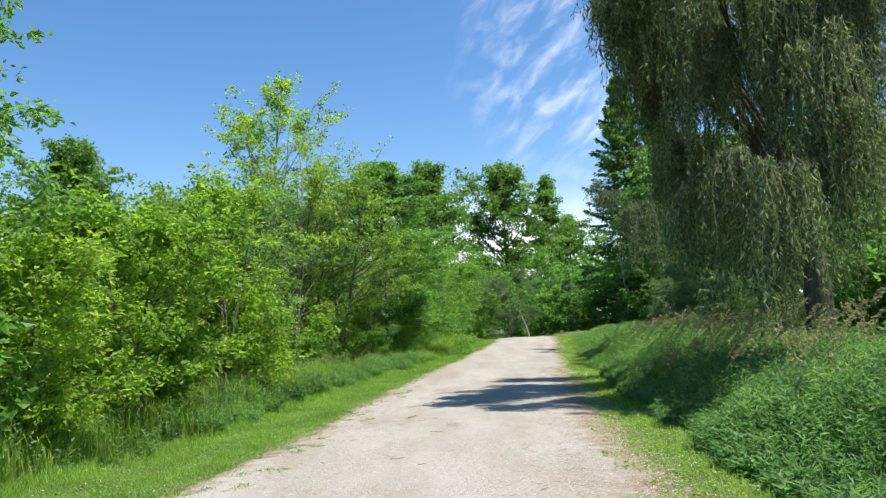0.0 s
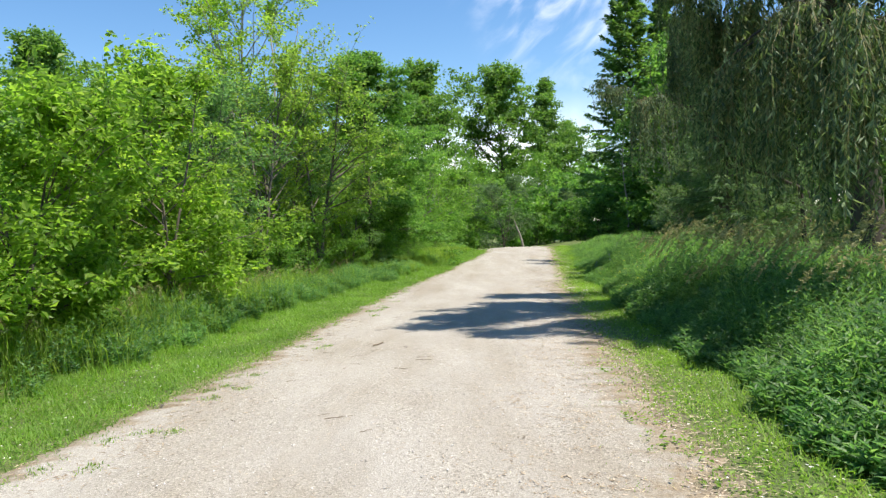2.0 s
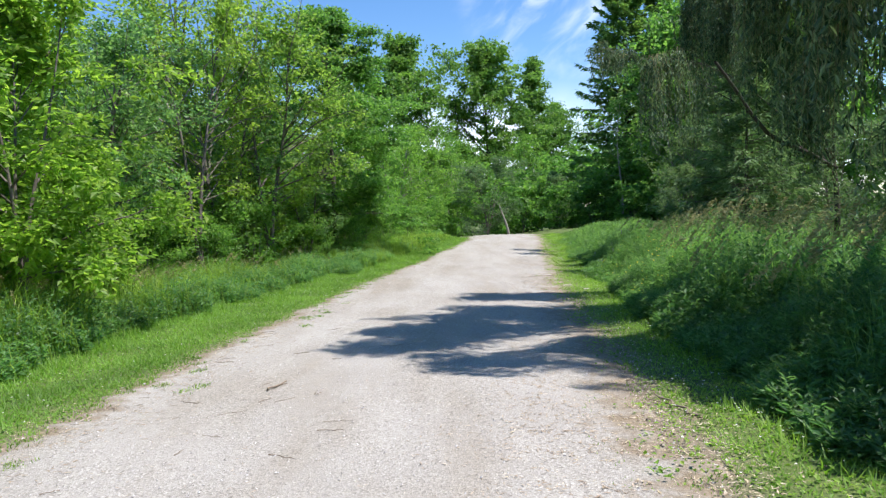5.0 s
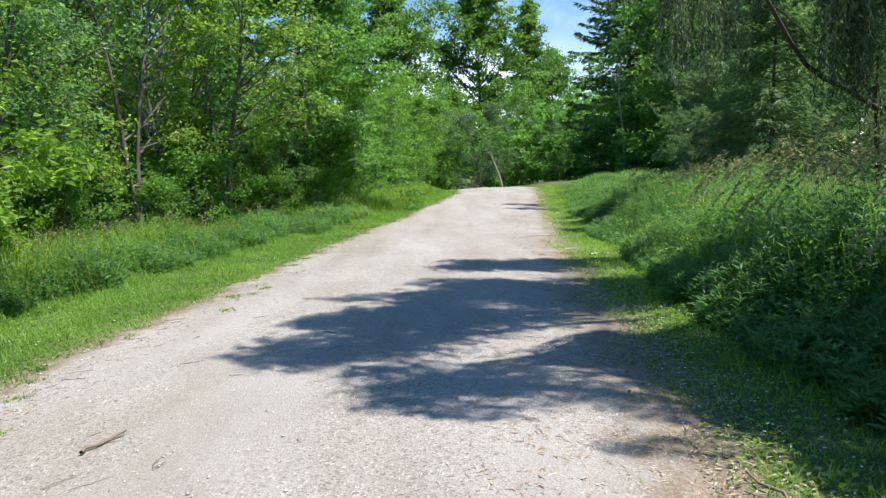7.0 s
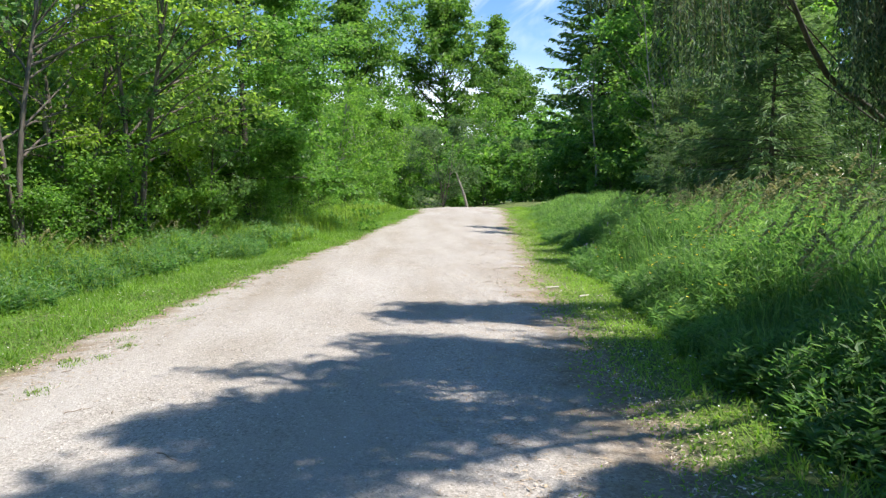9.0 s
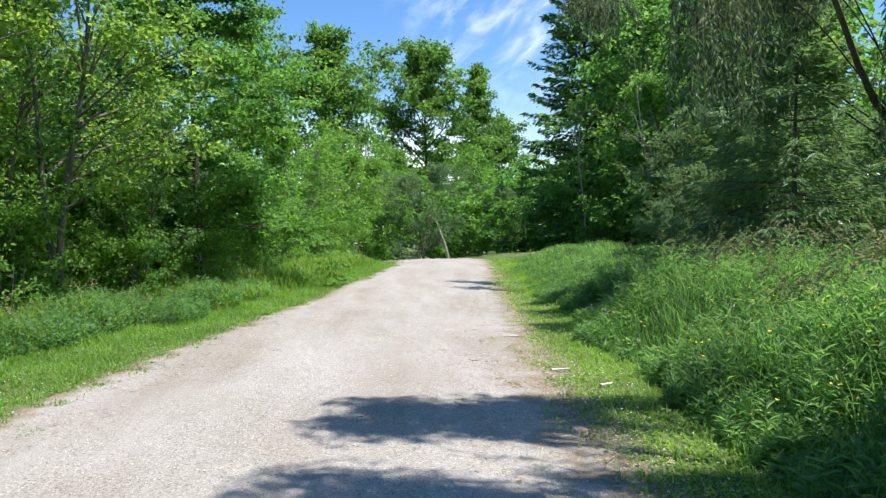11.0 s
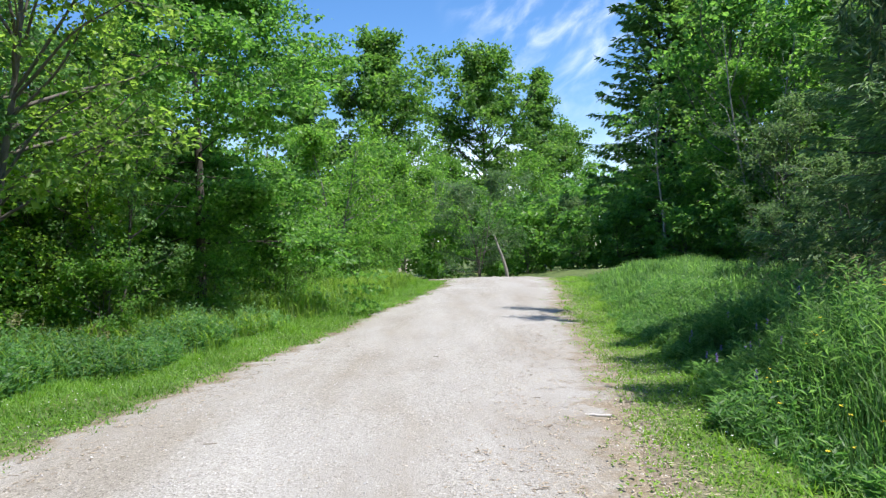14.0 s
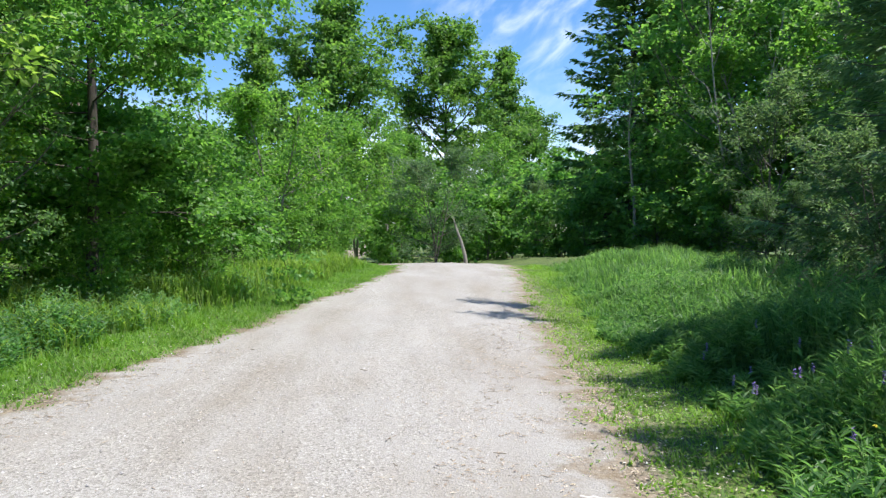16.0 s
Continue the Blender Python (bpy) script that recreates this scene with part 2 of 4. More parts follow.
M_GRASS = foliage("tall_grass", (0.07, 0.17, 0.054), (0.118, 0.255, 0.085), (0.19, 0.34, 0.13), THROUGH, 0.55, 0.4)
M_MEADOW = foliage("meadow_grass", (0.100, 0.204, 0.037), (0.169, 0.300, 0.059), (0.275, 0.396, 0.099), THROUGH, 0.55, 0.42)
M_WEED = foliage("weed_leaf", (0.056, 0.152, 0.05), (0.10, 0.23, 0.08), (0.17, 0.31, 0.13), THROUGH, 0.54, 0.38)
M_GOLDENROD = foliage("goldenrod_leaf", (0.085, 0.205, 0.07), (0.13, 0.275, 0.10), (0.20, 0.35, 0.15), THROUGH, 0.52, 0.4)
M_TURF = foliage("mown_grass", (0.094, 0.216, 0.026), (0.154, 0.308, 0.042), (0.242, 0.389, 0.085), THROUGH, 0.45, 0.45)
M_SEED = foliage("seed_head", (0.22, 0.26, 0.11), (0.30, 0.33, 0.16), (0.42, 0.42, 0.25), (1.1, 1.05, 0.8), 0.35, 0.7)
M_STRAW = simple("straw", (0.36, 0.29, 0.17), (0.55, 0.47, 0.31))
M_LITTER = simple("litter", (0.34, 0.26, 0.18), (0.60, 0.52, 0.41))
M_BROWN = simple("brown_litter", (0.24, 0.18, 0.12), (0.42, 0.34, 0.235))
M_STONE = simple("stone", (0.30, 0.28, 0.25), (0.62, 0.60, 0.57), 0.85, 60)
M_CHIP = simple("pale_stick_wood", (0.50, 0.46, 0.40), (0.62, 0.58, 0.52), 0.8, 30)
M_TWIG = simple("dry_twig", (0.15, 0.115, 0.08), (0.27, 0.215, 0.155), 0.9, 40)
M_YFLOWER = simple("yellow_petal", (0.75, 0.58, 0.02), (0.85, 0.70, 0.05), 0.6)
M_PFLOWER = simple("violet_petal", (0.22, 0.14, 0.42), (0.34, 0.22, 0.55), 0.6)
M_WFLOWER = simple("white_clover", (0.68, 0.68, 0.60), (0.82, 0.82, 0.74), 0.7)
M_BARK = bark("grey_brown_bark", (0.06, 0.05, 0.04), (0.20, 0.175, 0.145))
M_PALEBARK = bark("pale_bark", (0.16, 0.145, 0.12), (0.40, 0.37, 0.32))
M_WILLOWTWIG = simple("willow_shoot", (0.16, 0.15, 0.05), (0.26, 0.24, 0.09), 0.7)
M_DARKBARK = bark("dark_bark", (0.028, 0.023, 0.018), (0.085, 0.07, 0.056))


# ---- mesh helpers ----
def raw_mesh(name, V, F, mat, smooth=False):
    """One mesh from arrays of vertices and of faces (all triangles or all quads, or a list of such arrays)."""
    me = bpy.data.meshes.new(name)
    Fs = F if isinstance(F, list) else [F]
    Fs = [f for f in Fs if len(f)]
    V = np.ascontiguousarray(V, dtype=np.float32)
    loops = np.concatenate([f.ravel() for f in Fs]).astype(np.int32)
    sizes = np.concatenate([np.full(len(f), f.shape[1], dtype=np.int32) for f in Fs])
    starts = np.concatenate([[0], np.cumsum(sizes)[:-1]]).astype(np.int32)
    me.vertices.add(len(V))
    me.vertices.foreach_set("co", V.ravel())
    me.loops.add(len(loops))
    me.loops.foreach_set("vertex_index", loops)
    me.polygons.add(len(sizes))
    me.polygons.foreach_set("loop_start", starts)
    me.polygons.foreach_set("use_smooth", np.full(len(sizes), smooth, dtype=bool))
    me.update(calc_edges=True)
    me.materials.append(mat)
    return me


def part(name, mesh, parent, label=""):
    ob = new(name, mesh)
    ob.parent = parent
    if label:
        tagged(ob, label)
    return ob


def unit(a):
    return a / np.maximum(np.linalg.norm(a, axis=-1, keepdims=True), 1e-9)


def tubes(P, R, sides):
    """Tapered tubes along S polylines of K points: P is (S, K, 3), R (S, K). Returns vertices and quads."""
    S, K, _ = P.shape
    T = unit(np.gradient(P, axis=1))
    ref = np.array([0.31, 0.52, 0.17])
    A = unit(np.cross(T, ref))
    B = np.cross(T, A)
    ang = np.arange(sides) / sides * 2 * np.pi
    V = P[:, :, None, :] + R[:, :, None, None] * (np.cos(ang)[:, None] * A[:, :, None, :] + np.sin(ang)[:, None] * B[:, :, None, :])
    idx = np.arange(S * K * sides).reshape(S, K, sides)
    a, b = idx[:, :-1, :], idx[:, 1:, :]
    F = np.stack([a, np.roll(a, -1, 2), np.roll(b, -1, 2), b], -1).reshape(-1, 4)
    return V.reshape(-1, 3), F


def join(pieces):
    Vs, Fs, k = [], {}, 0
    for V, F in pieces:
        for f in (F if isinstance(F, list) else [F]):
            Fs.setdefault(f.shape[1], []).append(f + k)
        Vs.append(V)
        k += len(V)
    return np.concatenate(Vs), [np.concatenate(f) for f in Fs.values()]


def leaves(P, D, N, L, W, fold=0.12):
    """Leaves of two triangles folded along the midrib, from their stalk P along D, facing N."""
    D = unit(D)
    S = unit(np.cross(D, N))
    U = np.cross(S, D)
    L, W = L[:, None], W[:, None]
    V = np.stack([P, P + D * L * 0.42 + S * W * 0.5 + U * L * fold, P + D * L - U * L * fold * 0.6, P + D * L * 0.42 - S * W * 0.5 + U * L * fold], 1)
    k = np.arange(len(P))[:, None] * 4
    F = np.stack([k + [0, 1, 2], k + [0, 2, 3]], 1).reshape(-1, 3)
    return V.reshape(-1, 3), F


def blades(P, H, W, az, lean):
    """Grass blades of three triangles that bend over towards az."""
    d = np.stack([np.cos(az), np.sin(az), 0 * az], -1)
    s = np.stack([-np.sin(az), np.cos(az), 0 * az], -1)
    H, W, lean = H[:, None], W[:, None], lean[:, None]
    up = np.array([0, 0, 1.0])
    mid = P + up * H * 0.6 + d * H * lean * 0.35
    tip = P + up * H * (1 - 0.35 * lean) + d * H * lean
    V = np.stack([P - s * W * 0.5, P + s * W * 0.5, mid + s * W * 0.42, mid - s * W * 0.42, tip], 1)
    k = np.arange(len(P))[:, None] * 5
    F = np.stack([k + [0, 1, 2], k + [0, 2, 3], k + [3, 2, 4]], 1).reshape(-1, 3)
    return V.reshape(-1, 3), F


# ---- the lie of the land ----
def g_along(y):
    return np.interp(y, [-400, -12, 0, 4, 9, 13, 17, 21, 24, 28.5, 31, 34, 38, 42, 45, 50, 60, 90, 600],
                     [0.5, 0.12, 0, -.08, -.27, -.40, -.46, -.48, -.47, -.48, -.45, -.34, -.17, -.07, -.06, -.28, -.9, -1.4, -1.4])


def edge_left(y):
    return np.interp(y, [-60, 3, 7, 10, 13, 17, 18.7, 20.6, 22.8, 25, 28, 31, 34.3, 37.9, 42.3, 46, 52, 60], [-6, -3.1, -2.9, -2.65, -2.4, -2.1, -1.8, -1.48, -1.22, -.85, -.4, .35, 1.15, 2.1, 2.9, 3.1, 1.8, -4])


def edge_right(y):
    return np.interp(y, [-60, 3, 6, 9, 12, 15, 18, 22, 24.5, 27.3, 29.6, 31.8, 34.9, 38.6, 43.6, 48, 54, 60], [-2.5, 1.4, 1.65, 2.0, 2.42, 2.8, 3.15, 3.6, 3.95, 4.4, 4.75, 5.0, 5.36, 5.9, 6.5, 6.3, 4.2, -.6])


def smooth01(a):
    a = np.clip(a, 0, 1)
    return a * a * (3 - 2 * a)


def waves(x, y, s, seed=0):
    """A cheap smooth field of about unit size with features of s metres."""
    r = np.random.RandomState(seed)
    v = 0
    for _ in range(6):
        a, p, f = r.uniform(0, 6.28), r.uniform(0, 6.28), r.uniform(0.6, 1.6)
        v = v + np.sin((x * np.cos(a) + y * np.sin(a)) * 6.28 / s * f + p)
    return v / 2.4


def ground_z(x, y):
    x, y = np.asarray(x, float), np.asarray(y, float)
    z = g_along(y)
    ol, orr = edge_left(y) - x, x - edge_right(y)
    z = z + 0.28 * smooth01((ol - 1.6) / 3.5) * smooth01((26 - y) / 6) + 0.35 * smooth01((orr - 1.2) / 3.0)
    z = z + 7.5 * smooth01((ol - 20) / 70) * smooth01((y - 5) / 60)
    off = np.maximum(np.maximum(ol, orr), 0)
    return z + 0.05 * waves(x, y, 5.0, 3) * smooth01(off / 1.5)


def build_ground():
    xs = np.concatenate([-np.geomspace(500, 16, 26), np.arange(-15, -6.1, 0.5), np.arange(-6, 9.01, 0.25), np.arange(9.5, 18.01, 0.5), np.geomspace(19, 500, 26)])
    ys = np.concatenate([-np.geomspace(400, 13, 20), np.arange(-12, 62.01, 0.5), np.geomspace(63, 1500, 30)])
    X, Y = np.meshgrid(xs, ys, indexing="ij")
    inside = smooth01(np.minimum(X - edge_left(Y), edge_right(Y) - X) / 0.4 + 0.2) * (Y < 58)
    Z = ground_z(X, Y) - 0.06 * inside
    V = np.stack([X, Y, Z], -1).reshape(-1, 3)
    i = np.arange(X.size).reshape(X.shape)
    F = np.stack([i[:-1, :-1], i[1:, :-1], i[1:, 1:], i[:-1, 1:]], -1).reshape(-1, 4)
    me = raw_mesh("ground", V, F, M_GROUND, True)
    off = np.maximum(edge_left(Y) - X, X - edge_right(Y))
    worn = np.where(X > edge_right(Y) - 1, 0.75 * (1 - smooth01((off + 0.1) / 1.0)), 0.7 * (1 - smooth01((off + 0.1) / 0.55)))
    me.attributes.new("wear", "FLOAT", "POINT").data.foreach_set("value", worn.ravel().astype(np.float32))
    ob = new("ground", me)
    tagged(ob, "green and brown grassy ground rising gently under woods", "ground", kind="structure")


def build_path():
    ys = np.arange(-12, 57, 0.16)
    us = np.linspace(-1, 1, 37)
    Y, U = np.meshgrid(ys, us, indexing="ij")
    ragged = 0.16 * waves(Y, U * 0 + 3, 1.1, 5) + 0.12 * waves(Y, U * 0 + 9, 0.4, 6) + 0.1 * waves(Y, U * 0, 4.0, 7)
    ragged2 = 0.16 * waves(Y, U * 0 + 13, 1.0, 8) + 0.12 * waves(Y, U * 0 + 5, 0.37, 9) + 0.1 * waves(Y, U * 0, 4.0, 10)
    lo, hi = edge_left(Y) - 0.12 + ragged * 0.7, edge_right(Y) + 0.2 + ragged2 * 0.7
    X = lo + (hi - lo) * (U + 1) / 2
    Z = g_along(Y) + 0.012 + 0.05 * (1 - U ** 2) + 0.012 * waves(X, Y * 0.4, 0.9, 11) + 0.006 * waves(X, Y, 0.25, 12)
    Z = np.where(np.abs(U) > 0.995, Z - 0.07, Z)
    V = np.stack([X, Y, Z], -1).reshape(-1, 3)
    i = np.arange(X.size).reshape(X.shape)
    F = np.stack([i[:-1, :-1], i[:-1, 1:], i[1:, 1:], i[1:, :-1]], -1).reshape(-1, 4)
    me = raw_mesh("path", V, F[:, ::-1], M_GRAVEL, True)
    worn = np.maximum(0.80 * smooth01((U - 0.45) / 0.55), 0.82 * smooth01((-U - 0.66) / 0.34))
    me.attributes.new("wear", "FLOAT", "POINT").data.foreach_set("value", worn.ravel().astype(np.float32))
    ob = new("path", me)
    tagged(ob, "pale crushed-gravel footpath with dusty worn margins", "path", kind="structure")


def path_z(x, y):
    lo, hi = edge_left(y), edge_right(y)
    u = np.clip(2 * (x - lo) / (hi - lo) - 1, -1, 1)
    return g_along(y) + 0.012 + 0.05 * (1 - u ** 2) + 0.012 * waves(x, y * 0.4, 0.9, 11) + 0.006 * waves(x, y, 0.25, 12)


build_ground()
build_path()


# ---- trees ----
def along(P, i, s):
    """Points at the fractions s along the polylines P[i]."""
    K = P.shape[1]
    q = np.clip(s, 0, 0.9999) * (K - 1)
    k = q.astype(int)
    f = (q - k)[:, None]
    return P[i, k] * (1 - f) + P[i, k + 1] * f


def shoots(rng, start, d, length, K, bend, wiggle):
    """Curved branches from start along d; bend lifts (or drops) their ends."""
    s = np.linspace(0, 1, K)[None, :, None]
    L = length[:, None, None]
    P = start[:, None, :] + d[:, None, :] * L * s
    P = P + np.array([0, 0, 1.0]) * bend[:, None, None] * L * s ** 2
    w = rng.normal(0, 1, (len(start), 2, 3))
    P = P + wiggle * L * (w[:, 0:1] * np.sin(s * 4.2) * s + w[:, 1:2] * np.sin(s * 8.5) * s * 0.5)
    return P


def broadleaf(seed, H, R, base=0.25, limbs=24, subs=6, twigs=5, per_twig=12, leaf=0.09, slim=0.5, mat=None, bark_mat=None, stems=1, spread=0.22,
              flat=0.6, thick=1.0, top=0.6, droop=0.25, rise=(0.25, 1.3), fine=True, dome=False, low=0.0, wood_girth=1.0):
    """Meshes of a broad-leaved tree: trunk, limbs, crown. H metres tall, R its crown's radius, base the height at which the crown begins, as a part of H."""
    rng = np.random.RandomState(seed)
    up = np.array([0, 0, 1.0])
    # trunk or trunks
    K = 12
    s = np.linspace(0, 1, K)
    az0 = rng.uniform(0, 6.28) + np.arange(stems) * 6.28 / max(stems, 1) + rng.normal(0, .4, stems)
    out = (0.0 if stems == 1 else 0.16) * H
    T = np.zeros((stems, K, 3))
    hs = H * (1 - 0.14 * np.arange(stems) / max(stems, 1))
    T[:, :, 2] = hs[:, None] * s[None, :]
    for a in (0, 1):
        f = np.cos if a == 0 else np.sin
        T[:, :, a] = out * f(az0)[:, None] * s[None, :] ** 1.2 + 0.018 * H * rng.normal(0, 1, (stems, 1)) * np.sin(s * 3.1)[None, :] + 0.008 * H * rng.normal(0, 1, (stems, 1)) * np.sin(s * 7)[None, :]
    r0 = 0.0125 * H * thick / math.sqrt(stems)
    TR = r0 * (0.16 + 0.84 * (1 - s) ** 0.85)[None, :] * np.ones((stems, 1))
    TR[:, 0] *= 1.35
    T[:, 0, 2] -= 0.12
    trunk = tubes(T, TR, 9)
    # limbs
    n = limbs
    u = (np.arange(n) + rng.uniform(0, 1, n)) / n
    h = base + (0.97 - base) * u
    si = rng.randint(0, stems, n)
    start = along(T, si, h)
    az = np.arange(n) * 2.4 + rng.normal(0, 0.5, n)
    if stems > 1:
        az = np.where(rng.uniform(0, 1, n) < 0.7, az0[si] + rng.normal(0, 0.9, n), az)
    prof = np.clip(np.sin(np.pi * np.clip(u * (1 - 0.5 * (1 - top)) * 0.86 + 0.14, 0, 1)), 0.12, 1) ** 0.75
    prof = np.where(u > 0.6, prof * (1 - (0.4 if dome else 0.72) * (u - 0.6) / 0.4), prof)
    prof = np.where(u < 0.4, np.maximum(prof, low), prof)
    L = R * prof * rng.uniform(0.6, 1.22, n) * 1.05
    el = rise[0] + (rise[1] - rise[0]) * u ** 1.3 + rng.normal(0, 0.14, n)
    d = np.stack([np.cos(az) * np.cos(el), np.sin(az) * np.cos(el), np.sin(el)], -1)
    LP = shoots(rng, start, d, L, 8, rng.uniform(-0.05, 0.22, n), 0.05)
    lr = np.minimum((0.011 * L + 0.004) * wood_girth, r0 * (1.05 - h) * 0.7 + 0.004)
    LR = lr[:, None] * np.linspace(1, 0.25, 8)[None, :]
    # side branches
    m = n * subs
    li = np.repeat(np.arange(n), subs)
    ss = rng.uniform(0.25, 1.0, m)
    ss[::subs] = 0.99
    st = along(LP, li, ss)
    dd = unit(unit(d[li]) * 0.8 + rng.normal(0, 0.75, (m, 3)) * np.array([1, 1, 0.55]))
    SL = L[li] * rng.uniform(0.25, 0.5, m) * (1.15 - 0.45 * ss) + 0.15
    SP = shoots(rng, st, dd, SL, 4, rng.uniform(-0.2, 0.2, m), 0.06)
    SR = (0.0045 * SL + 0.0025)[:, None] * np.linspace(1, 0.35, 4)[None, :]
    # twigs with their leaves
    q = m * twigs
    ti = np.repeat(np.arange(m), twigs)
    ts = rng.uniform(0.2, 1.0, q)
    tst = along(SP, ti, ts)
    td = unit(dd[ti] * 0.5 + rng.normal(0, 0.8, (q, 3)) * np.array([1, 1, flat]))
    TL = rng.uniform(0.14, 0.34, q) * (0.6 + 0.1 * R)
    k = q * per_twig
    wi = np.repeat(np.arange(q), per_twig)
    f = rng.uniform(0.1, 1.15, k)
    P = tst[wi] + td[wi] * (TL[wi] * f)[:, None] + rng.normal(0, 1, (k, 3)) * np.array([spread, spread, spread * flat]) * 0.5
    LD = unit(td[wi] * 0.6 + rng.normal(0, 0.7, (k, 3)) * np.array([1, 1, 0.5]) - up * droop)
    LN = unit(up * 0.8 + rng.normal(0, 0.8, (k, 3)))
    ll = leaf * rng.uniform(0.6, 1.3, k)
    crown = leaves(P, LD, LN, ll, ll * slim)
    limb = join([tubes(LP, LR, 6), tubes(SP, SR, 3)]) if fine else tubes(LP[:, ::2], LR[:, ::2], 4)
    return (raw_mesh("trunk", *trunk, bark_mat, True), raw_mesh("branchwork", *limb, bark_mat, True), raw_mesh("crown", *crown, mat))


def conifer(seed, H, R, base=0.06, whorls=34, per=7, mat=None, bark_mat=None, sprig=0.2, sag=0.35, slim=0.4):
    """Meshes of a spruce: tapering trunk, drooping whorled boughs and flat sprays of needles."""
    rng = np.random.RandomState(seed)
    K = 10
    s = np.linspace(0, 1, K)
    T = np.zeros((1, K, 3))
    T[0, :, 2] = H * s
    T[0, 0, 2] = -0.1
    T[0, :, 0] = 0.05 * np.sin(s * 5)
    trunk = tubes(T, (0.012 * H * (1.02 - s))[None, :], 9)
    n = whorls * per
    u = np.repeat((np.arange(whorls) + 0.5) / whorls, per) + rng.normal(0, 0.008, n)
    u = np.clip(u, 0, 0.99)
    start = along(T, np.zeros(n, int), base + (1 - base) * u)
    az = rng.uniform(0, 6.28, n)
    L = R * (1 - u) ** 0.8 * rng.uniform(0.7, 1.12, n) + 0.15
    el = -0.25 + 0.95 * u ** 1.5 + rng.normal(0, 0.08, n)
    d = np.stack([np.cos(az) * np.cos(el), np.sin(az) * np.cos(el), np.sin(el)], -1)
    LP = shoots(rng, start, d, L, 7, rng.uniform(0.05, 0.2, n), 0.03)
    LR = (0.008 * L + 0.003)[:, None] * np.linspace(1, 0.2, 7)[None, :]
    cnt = 120
    k = n * cnt
    wi = np.repeat(np.arange(n), cnt)
    f = rng.uniform(0.12, 1.02, k) ** 0.8
    P = along(LP, wi, f)
    side = unit(np.cross(d, [0, 0, 1.0]))[wi] * rng.choice([-1, 1], k)[:, None]
    reach = (L[wi] * 0.33 * (1.05 - f) + 0.05)[:, None] * rng.uniform(0, 1, (k, 1))
    P = P + side * reach - np.array([0, 0, 1.0]) * reach * sag * rng.uniform(0.3, 1.6, (k, 1)) + rng.normal(0, 0.03, (k, 3))
    D = unit(d[wi] * 0.9 + side * 0.7 + np.array([0, 0, -0.35]) + rng.normal(0, 0.3, (k, 3)))
    N = unit(np.array([0, 0, 1.0]) + rng.normal(0, 0.5, (k, 3)))
    ll = sprig * rng.uniform(0.6, 1.3, k)
    crown = leaves(P, D, N, ll, ll * slim, 0.05)
    return (raw_mesh("trunk", *trunk, bark_mat, True), raw_mesh("branchwork", *tubes(LP, LR, 4), bark_mat, True), raw_mesh("crown", *crown, mat))


def plant_tree(name, meshes, x, y, label, category="tree", group="", turn=0.0, scale=1.0, tilt=0.0):
    ob = new(name)
    for me in meshes:
        p = part(me.name.split(".")[0], me, ob)
        if p.name.startswith("branchwork"):
            tagged(p, kind="stuff")
    ob.matrix_basis = Matrix.Translation((x, y, float(ground_z(x, y)))) @ Euler((radians(tilt), 0, radians(turn))).to_matrix().to_4x4()
    ob.scale = (scale, scale, scale)
    return tagged(ob, label, category, group)


